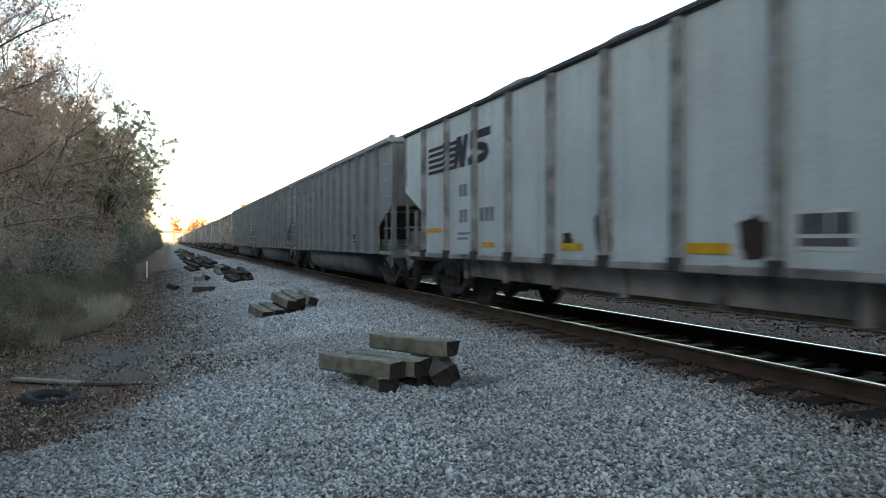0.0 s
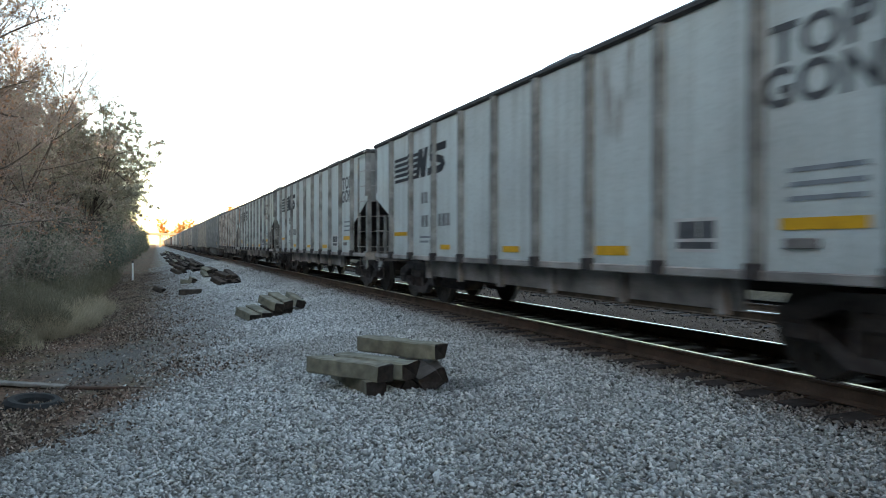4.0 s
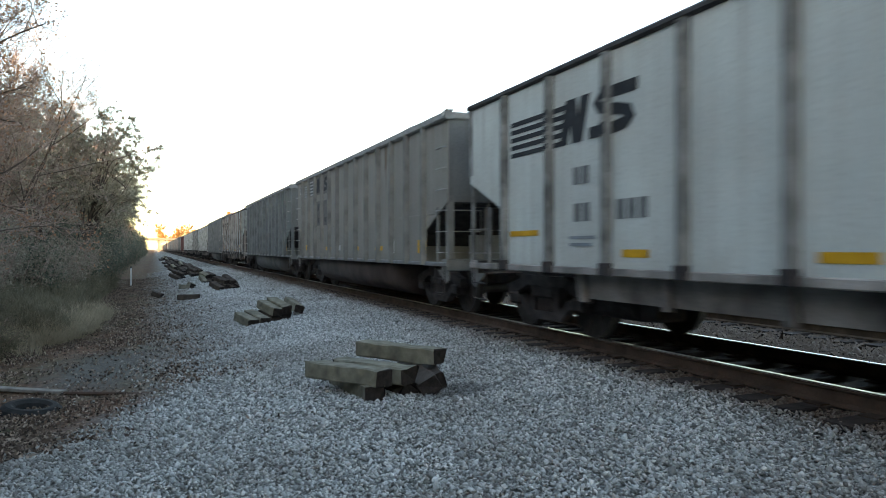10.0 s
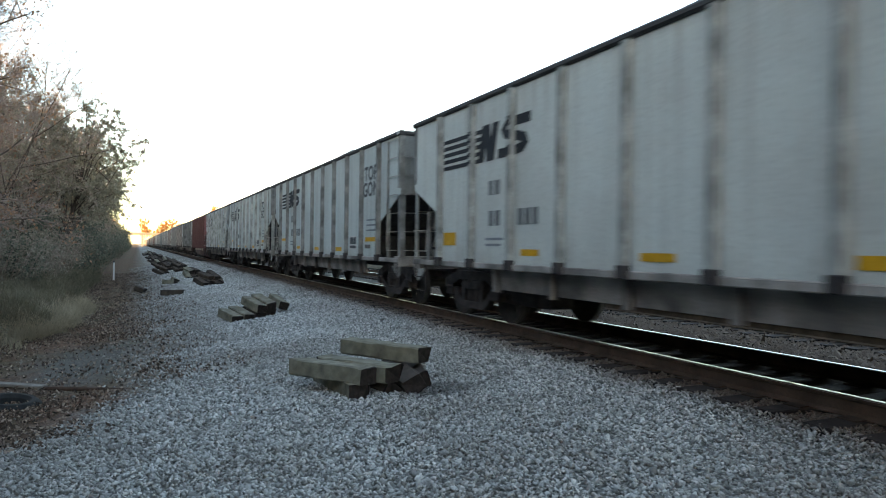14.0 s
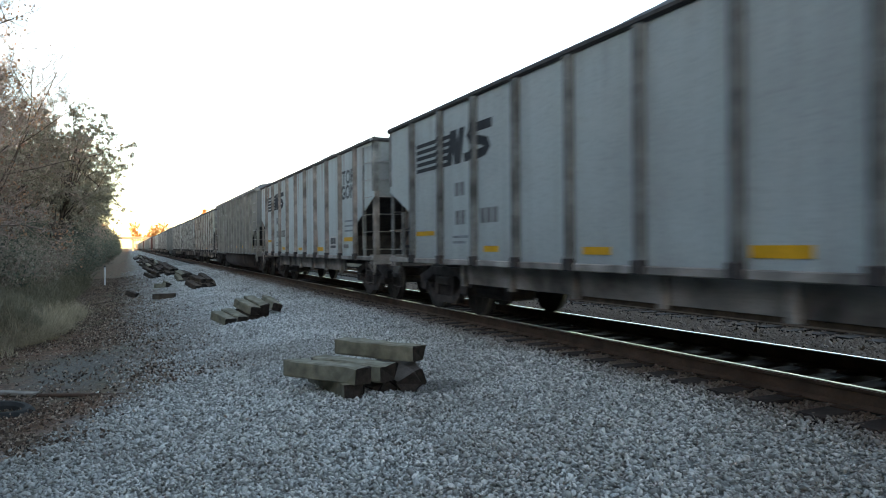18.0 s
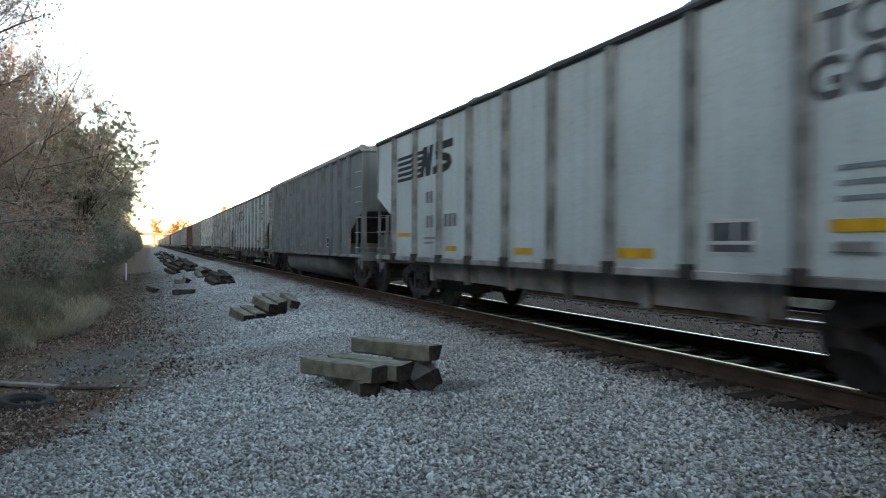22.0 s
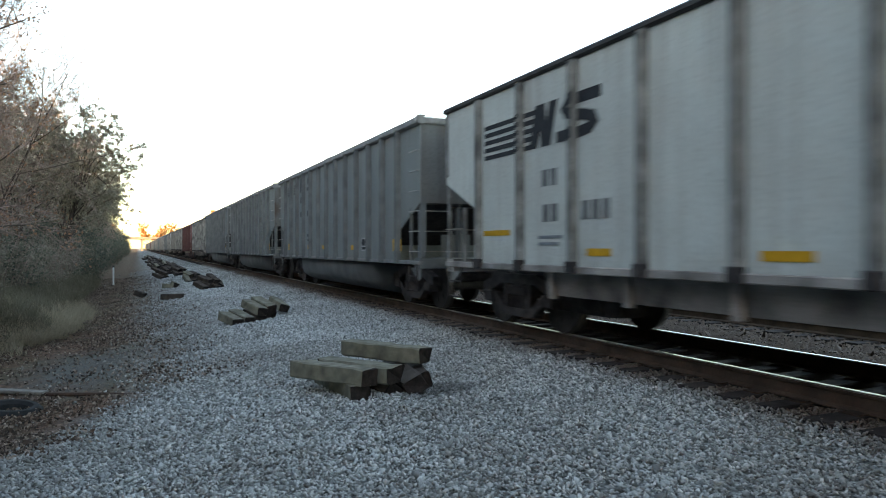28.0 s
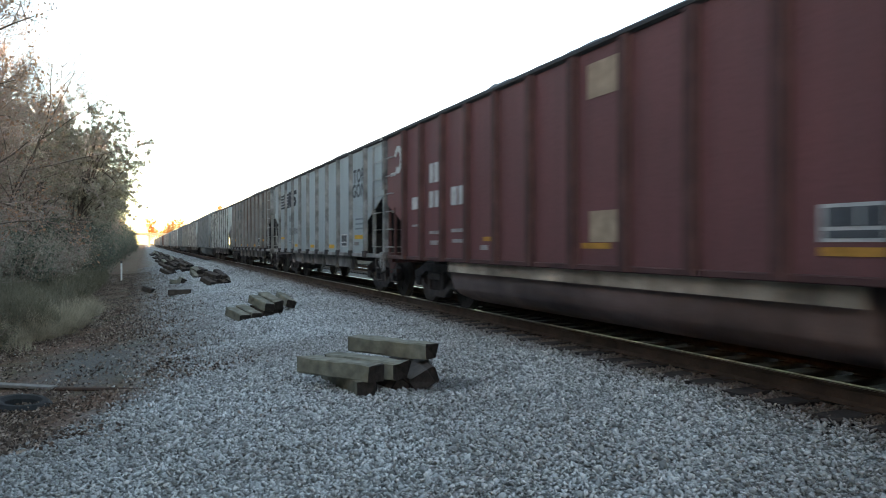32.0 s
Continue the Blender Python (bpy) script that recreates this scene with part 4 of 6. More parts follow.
        part("stencil_panel", bar(x, far(11.95), far(11.55), 1.22, 1.34), INKPALE, car)
    elif kind == "T":
        pale = own.get("patches", True)
        for da, db, zt in ((1.25, 1.99, 3.46), (2.20, 2.92, 3.56)):
            back = part("stencil_panel", bar(x + 0.002, far(db), far(da), 3.02, zt), INKSOFT, car)
            for i in range(5):
                z = 3.04 + i * (zt - 3.07) / 4.6
                part("pale_stripe", bar(x - 0.003, far(db - 0.02), far(da + 0.02), z, z + 0.045), CHALK if pale else PATCH, back)
        part("stencil_panel", bar(x, far(0.95), far(0.52), 3.20, 3.46), CHALK, car)
        part("stencil_panel", bar(x - 0.003, far(0.90), far(0.57), 3.25, 3.45), INKSOFT, car)
        patch_mat = PATCH if pale else PATCHDARK
        for da, db, za, zb in ((3.20, 3.86, 3.00, 3.56), (4.20, 4.88, 2.97, 3.54), (3.25, 3.89, 2.00, 2.78), (4.19, 4.88, 1.98, 2.76)):
            part("paint_patch", bar(x, far(db), far(da), za, zb), patch_mat, car, "fresh pale grey patch" if pale else "old dark grey patch")
        g = Geo()
        leaning_block(g, 3.27, 3.06, 0.50, 0.44, x - 0.004)
        part("emblem_block", g, INK, car)
        g = Geo()
        bent_block(g, 4.30, 3.06, 0.46, 0.42, x - 0.004, lean=0.1)
        part("emblem_bent_block", g, INK, car)
        number_bars(car, x - 0.004, [(3.43, 2.48, 2, 0.17, 0.22), (3.43, 2.08, 2, 0.18, 0.16), (4.26, 2.07, 2, 0.15, 0.16)], INKMID if pale else INKSOFT)
        yellow_marks(car, x, [(1.50, 1.97, 1.19, 1.37), (4.55, 5.2, 1.20, 1.30), (7.8, 8.25, 1.20, 1.30), (9.7, 10.3, 1.20, 1.30), (12.62, 13.1, 1.15, 1.42)], YELLOW)
        part("painted_tag", bar(x, far(2.14), far(2.01), 1.36, 1.44), PINK, car)
        part("stencil_panel", bar(x, far(6.35), far(5.95), 1.20, 1.34), CHALK, car)
        placard(car, x, 10.75, 11.15, 1.14, 1.46, TUB_D, CHALK)
    else:
        # pale company emblem: an open ring over a rail bar
        g = Geo()
        for i in range(10):
            a0, a1 = radians(20 + i * 29), radians(20 + (i + 1) * 29)
            c = (far(0.70), 3.02)
            pts = [(c[0] + math.cos(a) * r * 0.8, c[1] + math.sin(a) * r) for a, r in ((a0, 0.30), (a1, 0.30), (a1, 0.17), (a0, 0.17))]
            slanted(g, pts, x, 0.004)
        g.box(x - 0.004, x, far(0.55), far(0.22), 2.70, 2.77)
        part("company_emblem", g, CHALK, car)
        number_bars(car, x, [(2.45, 2.38, 2, 0.19, 0.36), (1.53, 1.92, 1, 0.34, 0.24), (2.44, 1.92, 2, 0.20, 0.30), (3.45, 1.91, 2, 0.24, 0.32)], CHALK)
        for d0, d1, z0, z1 in ((1.54, 1.98, 1.58, 1.62), (2.46, 2.9, 1.42, 1.48), (2.5, 2.86, 1.22, 1.30), (3.46, 3.98, 1.44, 1.50), (3.5, 4.0, 1.26, 1.32), (4.6, 4.85, 1.14, 1.22)):
            part("stencil_line", bar(x, far(d1), far(d0), z0, z1), CHALKSOFT, car)
        part("paint_patch", bar(x, far(8.13), far(7.50), 2.98, 3.40), TANPATCH, car, "bleached rectangular stencil")
        part("paint_patch", bar(x, far(8.15), far(7.55), 1.26, 1.63), TANPATCH, car, "bleached rectangular stencil")
        yellow_marks(car, x, [(1.54, 1.98, 1.68, 1.78), (1.54, 1.98, 1.22, 1.32), (4.46, 4.92, 1.36, 1.47), (5.44, 5.96, 1.35, 1.45), (8.65, 9.17, 1.31, 1.42), (9.67, 10.21, 1.32, 1.43)] if kind == "R" else [(4.7, 5.1, 1.28, 1.35), (7.38, 7.95, 1.18, 1.25)], YELLOW if kind == "R" else ORANGE)
        placard(car, x, 10.63, 11.21, 1.25, 1.55, INKSOFT, CHALK)
        part("stencil_panel", bar(x, far(11.98), far(11.76), 1.37, 1.42), CHALKSOFT, car)
        if kind == "R":
            yellow_marks(car, x, [(12.41, 13.04, 1.375, 1.475), (12.87, 13.04, 1.475, 1.93)], YELLOW)
            for d0, d1, z0, z1 in ((12.43, 12.85, 1.50, 1.535), (12.43, 12.8, 1.60, 1.625), (12.43, 12.85, 1.67, 1.695), (12.43, 12.85, 1.74, 1.765), (12.43, 12.95, 1.27, 1.36)):
                part("stencil_line", bar(x, far(d1), far(d0), z0, z1), CHALK, car)
        else:
            yellow_marks(car, x, [(10.63, 11.21, 1.14, 1.21)], ORANGE)
    return car


LABELS = {"E": "dingy beige-grey steel coal gondola with dark ribs", "S": "pale grey coal gondola with dark ribs and emblem", "U": "pale grey coal gondola with dark rust blooms along its sill", "W": "pale grey steel coal gondola with dark ribs and emblem", "V": "pale grey coal gondola with heavy rust streaks", "B": "sooty brown-stained pale coal gondola",
          "G": "mid grey coal gondola with rounded tub underneath", "D": "dark grey coal gondola with rounded tub underneath", "T": "dusty grey-tan coal gondola with pale repainted patches",
          "R": "oxide red coal gondola with cream lower sill", "Q": "faded dark red coal gondola with cream lower sill"}
# the train in order, as it passes; the first car stands at the camera at the start
TRAIN = "WUGGGWWWVWGTGWTGWDWWWWRWWTVSSDWWWBRWGGGEQWBWGWTGWWGTWWRGGWWTGWGWWGTW"
FIRST = -1
# small differences from even spacing, car by car
DEV = {0: 0.48, 1: 0.41, 2: 0.03, 3: 0.07, 4: 0.32, 7: -0.33, 8: -0.44, 9: 0.1, 10: 0.3, 11: 0.24, 12: -0.17, 13: -0.09, 14: 0.18, 15: 0.5, 16: 0.68, 17: 0.28, 21: -0.42, 22: -0.41, 23: -0.38, 24: 0.01,
       25: 0.24, 26: 0.17, 27: -0.03, 28: 0.14, 29: -0.17, 30: -0.48, 31: -0.32, 34: -0.21, 35: -0.09, 36: 0.12, 37: 0.48, 38: 0.38, 39: 0.74}
# what sets single cars apart
LOOKS = {
    0: dict(post=POST_W, emblem=1.50, panel=10.36),
    1: dict(paint=GREY_PALE), 4: dict(paint=WHITE_BLUE, post=POST_RUST, streaks=((4.6, 3.5, 0.16, 0.9), (9.6, 3.5, 0.2, 0.7)), square=True),
    7: dict(square=True, post=POST_W), 8: dict(paint=WHITE, post=POST_RUST, streaks=((2.75, 3.5, 0.12, 1.3), (8.0, 3.5, 0.14, 0.9))),
    11: dict(paint=DARKGREY), 12: dict(paint=WHITE_CREAM, post=POST_W), 13: dict(patches=False),
    15: dict(paint=WHITE_DRIP, post=POST_RUST, square=True, streaks=((3.0, 3.5, 0.14, 0.8), (5.4, 3.52, 0.2, 0.7), (6.1, 3.52, 0.16, 1.0), (8.3, 3.52, 0.2, 0.6), (10.2, 3.5, 0.2, 0.8))),
    16: dict(paint=GREY), 17: dict(paint=WHITE_CREAM, post=POST_PALE, emblem=1.40, square=True), 18: dict(post=POST_W), 19: dict(post=POST_PALE),
    20: dict(paint=WHITE_BLUE, post=POST_PALE), 22: dict(paint=WHITE_DULL, post=POST_DARK), 23: dict(paint=WHITE_DRIP, post=POST_RUST, streaks=((1.6, 3.5, 0.2, 0.9), (2.2, 3.5, 0.16, 0.6), (7.6, 3.5, 0.3, 0.4))),
    25: dict(heavy=True, square=True, post=POST_RUST, streaks=((5.9, 3.1, 0.2, 0.9), (9.5, 3.2, 0.2, 0.8))), 26: dict(post=POST_W, upright=True), 27: dict(paint=WHITE, post=POST_W),
    29: dict(paint=WHITE_BLUE, post=POST_W), 30: dict(paint=WHITE_BLUE, post=POST_W, emblem=1.62), 31: dict(paint=WHITE, post=POST_PALE),
    33: dict(paint=DARKRED), 40: dict(paint=WHITE_DULL, post=POST_W),
    34: dict(paint=WHITE_CREAM, post=POST_W), 35: dict(paint=GREY_PALE), 36: dict(paint=GREY_PALE), 37: dict(paint=GREY_PALE), 38: dict(post=POST_W),
}


def travel(t):
    """How far the train has come by t seconds."""
    u = t / 16 - 1
    return 18.4201 * t - 0.971 * u * u - 1.0019 * u ** 3


def rest_y(k):
    ks = sorted(DEV)
    if k in DEV:
        dv = DEV[k]
    elif k < ks[0] or k > ks[-1]:
        dv = 0.0
    else:
        a = max(i for i in ks if i < k)
        b = min(i for i in ks if i > k)
        dv = DEV[a] + (DEV[b] - DEV[a]) * (k - a) / (b - a)
    return 14.2465 + 15.05 * k + dv - half_length(TRAIN[k - FIRST])


CARS = []


def build_train():
    made = {}
    for i, kind in enumerate(TRAIN):
        k = FIRST + i
        near = k <= 41
        own = LOOKS.get(k) if near else None
        at = pose(TRACK_X, rest_y(k) - travel(0), 0)
        if own:
            car = make_car(kind, True, own)
            car.matrix_basis = at
        elif (kind, near) not in made:
            car = made[kind, near] = make_car(kind, near)
            car.matrix_basis = at
        else:
            car = copy_thing(made[kind, near], at)
        label = LABELS[kind]
        if own and own.get("post") is POST_RUST and kind == "W":
            label = "pale grey coal gondola with rust running down its ribs"
        tagged(car, label, "coal car", "cars of the coal train")
        CARS.append((k, car))


build_train()


# ---------------------------------------------------------------- heaps of old ties along the bank
OLD_WOOD = plain("weathered_mossy_tie_wood", (0.185, 0.178, 0.138), 0.45, 0.9, scale=5, bump=0.8)
OLD_DARK = plain("weathered_dark_tie_wood", (0.060, 0.048, 0.040), 0.45, 0.9, scale=5, bump=0.8)
OLD_END = plain("split_tie_end", (0.026, 0.020, 0.018), 0.5, 0.9, scale=14, bump=1.0)


def timber_mesh(seed, length, w=0.24, h=0.19):
    """A worn timber with rounded, split edges, lying along +Y from the origin's middle."""
    rng = random.Random(seed)
    n = 9
    vs, fs = [], []
    prof = [(-0.5, -0.42), (-0.42, -0.5), (0.42, -0.5), (0.5, -0.42), (0.5, 0.42), (0.42, 0.5), (-0.42, 0.5), (-0.5, 0.42)]
    for j in range(n):
        y = -length / 2 + length * j / (n - 1)
        for i, (a, b) in enumerate(prof):
            e = rng.uniform(-0.012, 0.012)
            yy = y + (rng.uniform(-0.03, 0.03) if j in (0, n - 1) else 0)
            vs.append((a * w * (1 + 0.03 * math.sin(j + seed)) + e, yy, b * h + rng.uniform(-0.008, 0.008)))
    m = len(prof)
    for j in range(n - 1):
        for i in range(m):
            fs.append((j * m + i, (j + 1) * m + i, (j + 1) * m + (i + 1) % m, j * m + (i + 1) % m))
    fs.append(tuple(range(m)))
    fs.append(tuple((n - 1) * m + i for i in range(m - 1, -1, -1)))
    me = mesh_from("timber", vs, fs, OLD_WOOD if seed % 3 else OLD_DARK)
    me.materials.append(OLD_END)
    me.polygons[len(fs) - 1].material_index = 1
    me.polygons[len(fs) - 2].material_index = 1
    return me


TIMBERS = {}


def timber(seed, length):
    key = (seed % 6, round(length, 1))
    if key not in TIMBERS:
        TIMBERS[key] = timber_mesh(key[0] + 1, key[1])
    return TIMBERS[key]


def old_tie(x, y, z, length, rz, rx=0.0, ry=0.0, seed=0, label="weathered mossy wooden railway tie lying on ballast"):
    ob = new("old_railway_tie", timber(seed, length))
    ob.matrix_basis = pose(x, y, z, rx, ry, rz)
    return tagged(ob, label, "railway tie", "discarded ties along the bank")


def near_heap():
    gz = -0.43
    # lower layer
    old_tie(2.16, 7.80, gz + 0.09, 1.3, 4, 0, 0, 3)
    old_tie(2.60, 7.80, gz + 0.04, 1.1, 4, 0, 40, 5)
    old_tie(2.92, 7.80, gz + 0.13, 1.4, -8, 0, -30, 5)
    old_tie(3.14, 7.95, gz + 0.12, 1.3, -14, 0, -24, 2)
    old_tie(2.62, 8.35, gz + 0.10, 1.2, 20, 0, 0, 2)
    # upper layer
    old_tie(2.02, 7.62, gz + 0.26, 1.1, 32, 0, 3, 1)
    old_tie(2.35, 7.68, gz + 0.26, 1.1, 30, 0, -2, 0)
    old_tie(2.82, 8.12, gz + 0.385, 1.2, 35, 1, 0, 4)


def heap(x, y, n, rz, up, tilt=16, length=0.7):
    """Short tie halves thrown side by side, all one way, cut ends towards the line's near end; some lie on top."""
    rng = random.Random(int(x * 100 + y))
    c, s = math.cos(radians(rz)), math.sin(radians(rz))
    for i in range(n + up):
        top = i >= n
        u = (i - (n - 1) / 2) * 0.265 if not top else (i - n - (up - 1) / 2) * 0.27 + 0.08
        v = rng.uniform(-0.10, 0.10) + (0.15 if top else 0)
        px, py = x + c * u - s * v, y + s * u + c * v
        z = ground_z(px, py) + (0.36 if top else 0.15) + rng.uniform(0, 0.03)
        last = not top and i == n - 1
        old_tie(px, py, z, length, rz + rng.uniform(-14, 14) - (14 if last else 0), tilt + rng.uniform(-5, 9), rng.uniform(-14, 14) + (22 if last else 0), rng.choice((1, 2, 5, 2, 5, 5)), "dark weathered railway tie half on a heap")


def far_heaps():
    # the second heap: a row of tie halves like shingles, stepping up and back
    for x, y, up, rz, rx, ry, seed in ((1.86, 15.55, 0.13, 20, 10, 4, 1), (2.12, 15.80, 0.13, 24, 12, -3, 4), (2.46, 16.20, 0.11, 18, 6, 0, 5), (2.72, 16.50, 0.11, 22, 6, 5, 2), (2.44, 16.10, 0.31, 26, 14, 4, 4), (2.70, 16.38, 0.32, 22, 15, -4, 1), (3.14, 16.90, 0.24, 16, 14, 12, 4)):
        old_tie(x, y, ground_z(x, y) + up, 0.7, rz, rx, ry, seed, "grey weathered railway tie half in a low heap")
    # single ties
    old_tie(1.12, 25.6, ground_z(1.12, 25.6) + 0.09, 0.7, 84, 0, 0, 5)
    old_tie(0.12, 29.4, ground_z(0.12, 29.4) + 0.16, 0.4, 60, 20, 0, 2)
    old_tie(1.30, 32.2, ground_z(1.3, 32.2) + 0.1, 0.6, 50, 0, 12, 1)
    old_tie(1.52, 32.5, ground_z(1.52, 32.5) + 0.14, 0.7, 10, 6, 20, 4)
    for hx, hy, n, rz, up in ((2.65, 28.9, 4, 28, 2), (2.45, 36.0, 3, 20, 2), (2.3, 44.2, 3, 26, 2), (1.3, 43.2, 3, 40, 1), (1.75, 47.5, 3, 15, 2), (2.4, 54, 4, 30, 2), (1.5, 57, 3, 20, 2), (2.3, 65, 4, 24, 2), (1.4, 69, 3, 30, 2), (2.2, 78, 4, 18, 2),
                              (1.5, 88, 4, 25, 1), (2.0, 100, 5, 20, 2), (1.3, 115, 5, 25, 1), (1.8, 132, 5, 20, 1)):
        heap(hx, hy, n, rz, up)


near_heap()
far_heaps()


# ---------------------------------------------------------------- small things on the bank
def build_marker():
    m = new("marker_post", Geo().box(-0.045, 0.045, -0.03, 0.03, -0.4, 1.10, 0.012).mesh("marker_post", plain("white_post_plastic", (0.72, 0.72, 0.72), 0.08, 0.6)))
    m.location = (-1.25, 44.3, -0.9)
    tagged(m, "thin white trackside marker post standing in dirt", "marker post")
    part("cap", Geo().box(-0.05, 0.05, -0.035, 0.035, 1.02, 1.12, 0.01), CHORD, m, "dark cap")


def build_litter_things():
    ob = new("old_plank", Geo().box(-0.58, 0.58, -0.07, 0.07, -0.02, 0.03, 0.008).mesh("old_plank", plain("bleached_plank", (0.20, 0.185, 0.165), 0.3, 0.9, scale=8)))
    ob.matrix_basis = pose(-1.71, 11.79, ground_z(-1.71, 11.79) + 0.05, 0, 1, -32)
    tagged(ob, "bleached grey plank lying in leaf litter", "plank")
    ob = new("rusty_pipe", Geo().tube([(-0.95, 0, 0), (0, 0.02, 0.0), (0.95, 0.0, 0.0)], 0.035, 8).mesh("rusty_pipe", plain("brown_pipe_rust", (0.075, 0.045, 0.032), 0.4, 0.85)))
    ob.matrix_basis = pose(-0.60, 10.72, ground_z(-0.60, 10.72) + 0.01, 0, -5, -50)
    tagged(ob, "rusty brown pipe lying in dead leaves", "pipe")
    # half-buried tyre
    vs, fs = [], []
    nu, nv = 28, 10
    for i in range(nu):
        a = 2 * math.pi * i / nu
        for j in range(nv):
            b = 2 * math.pi * j / nv
            r = 0.27 + 0.095 * math.cos(b) * (1.12 if i % 2 and abs(math.cos(b)) > 0.6 and math.cos(b) > 0 else 1.0)
            vs.append((r * math.cos(a), r * math.sin(a), 0.095 * math.sin(b)))
    for i in range(nu):
        for j in range(nv):
            fs.append((i * nv + j, ((i + 1) % nu) * nv + j, ((i + 1) % nu) * nv + (j + 1) % nv, i * nv + (j + 1) % nv))
    ob = new("scrap_tyre", mesh_from("scrap_tyre", vs, fs, plain("dirty_rubber", (0.018, 0.018, 0.018), 0.4, 0.85)))
    ob.matrix_basis = pose(-1.46, 10.22, ground_z(-1.46, 10.22) + 0.0, 4, 6, 0) @ Matrix.Diagonal((0.98, 0.98, 1.1, 1))
    tagged(ob, "worn black tyre half sunk in leaf litter", "tyre")


build_marker()
build_litter_things()


# ---------------------------------------------------------------- trees and brush
BARK = plain("grey_brown_bark", (0.115, 0.088, 0.072), 0.4, 0.95, scale=7, bump=0.8)
TWIG = plain("red_brown_twigs", (0.35, 0.255, 0.215), 0.35, 0.9)


def leaf_mat(name, a, b, c):
    k = Mat(name, 0.7)
    g = k.node("ShaderNodeNewGeometry")
    k.color(k.ramp(g.outputs["Random Per Island"], (0.0, a), (0.5, b), (1.0, c)))
    k.b.inputs["Transmission Weight"].default_value = 0.0
    tr = k.node("ShaderNodeBsdfTranslucent")
    k.link(k.b.inputs["Base Color"].links[0].from_socket, tr.inputs["Color"])
    ms = k.node("ShaderNodeMixShader")
    ms.inputs[0].default_value = 0.35
    k.link(k.b.outputs[0], ms.inputs[1])
    k.link(tr.outputs[0], ms.inputs[2])
    k.link(ms.outputs[0], k.t.nodes["Material Output"].inputs["Surface"])
    return k.m


LEAF_BROWN = leaf_mat("dry_brown_leaves", (0.22, 0.13, 0.095), (0.33, 0.19, 0.13), (0.46, 0.26, 0.16))
LEAF_GREEN = leaf_mat("dull_green_leaves", (0.195, 0.185, 0.140), (0.293, 0.266, 0.207), (0.415, 0.342, 0.256))
LEAF_EVER = leaf_mat("dark_evergreen_leaves", (0.082, 0.092, 0.070), (0.120, 0.131, 0.099), (0.173, 0.168, 0.126))
LEAF_GREY = leaf_mat("grey_brown_dry_leaves", (0.183, 0.165, 0.128), (0.256, 0.232, 0.183), (0.342, 0.305, 0.238))
# the low sun's orange glow is put into this leaf colour
LEAF_GOLD = leaf_mat("sunset_gold_leaves", (0.30, 0.13, 0.04), (0.38, 0.18, 0.05), (0.28, 0.16, 0.07))
GRASS = leaf_mat("dry_grass_blades", (0.34, 0.29, 0.21), (0.46, 0.39, 0.29), (0.25, 0.225, 0.16))
WEED = leaf_mat("grey_olive_weeds", (0.120, 0.112, 0.076), (0.180, 0.164, 0.116), (0.256, 0.220, 0.160))


def leaf_tris(rng, pts, size, spread, count):
    """Small bent leaves scattered round points."""
    pts = np.asarray(pts)
    if not len(pts):
        return np.zeros((0, 3)), np.zeros((0, 3), int)
    idx = rng.integers(0, len(pts), count)
    c = pts[idx] + rng.normal(0, spread, (count, 3))
    a = rng.normal(0, 1, (count, 3))
    a /= np.linalg.norm(a, axis=1)[:, None]
    b = np.cross(a, rng.normal(0, 1, (count, 3)))
    b /= np.linalg.norm(b, axis=1)[:, None] + 1e-9
    s = size * rng.uniform(0.6, 1.3, (count, 1))
    v = np.stack([c - a * s * 0.5, c + b * s * 0.28, c + a * s * 0.5, c - b * s * 0.28 + np.cross(a, b) * s * 0.12], 1).reshape(-1, 3)
    o = np.arange(count)[:, None] * 4
    t = np.concatenate([o + [0, 1, 2], o + [0, 2, 3]], 0)
    return v, t


def grow(rng, height, spread, levels, trunk_r, lean=(0, 0), fork=0.3, droop=0.0):
    """Skeleton of a bare tree: lists of limb tubes, twig tubes, and twig ends."""
    limbs, twigs, ends = [], [], []

    def branch(p, d, length, r, lev):
        n = 5 if lev == 0 else (4 if lev < 3 else 2)
        pts = [p]
        for i in range(n):
            d = (d + Vector((rng.gauss(0, 0.12), rng.gauss(0, 0.12), rng.gauss(0.03, 0.06) - droop * lev * 0.03))).normalized()
            p = p + d * (length / n)
            pts.append(p)
        (limbs if lev < 2 else twigs).append((pts, r, r * (0.45 if lev < levels else 0.3)))
        if lev >= levels:
            ends.extend(pts[1:])
            return
        k = {0: 11, 1: 7, 2: 6, 3: 4}.get(lev, 3)
        for i in range(k):
            f = (fork + (1 - fork) * (i + rng.random()) / k) if lev == 0 else 0.15 + 0.85 * (i + rng.random()) / k
            q = f * n
            j = min(int(q), n - 1)
            at = pts[j].lerp(pts[j + 1], q - j)
            up = (pts[j + 1] - pts[j]).normalized()
            side = up.cross(Vector((rng.gauss(0, 1), rng.gauss(0, 1), rng.gauss(0, 1)))).normalized()
            ang = rng.uniform(0.45, 0.95)
            nd = (up * math.cos(ang) + side * math.sin(ang)).normalized()
            ln = length * rng.uniform(0.36, 0.58) * (1.0 - 0.45 * f if lev == 0 else 1 - 0.3 * f) * spread
            branch(at, nd, ln, max(r * 0.5 * (1 - 0.5 * f), 0.006), lev + 1)

    branch(Vector((0, 0, -0.3)), Vector((lean[0], lean[1], 1)).normalized(), height, trunk_r, 0)
    return limbs, twigs, ends


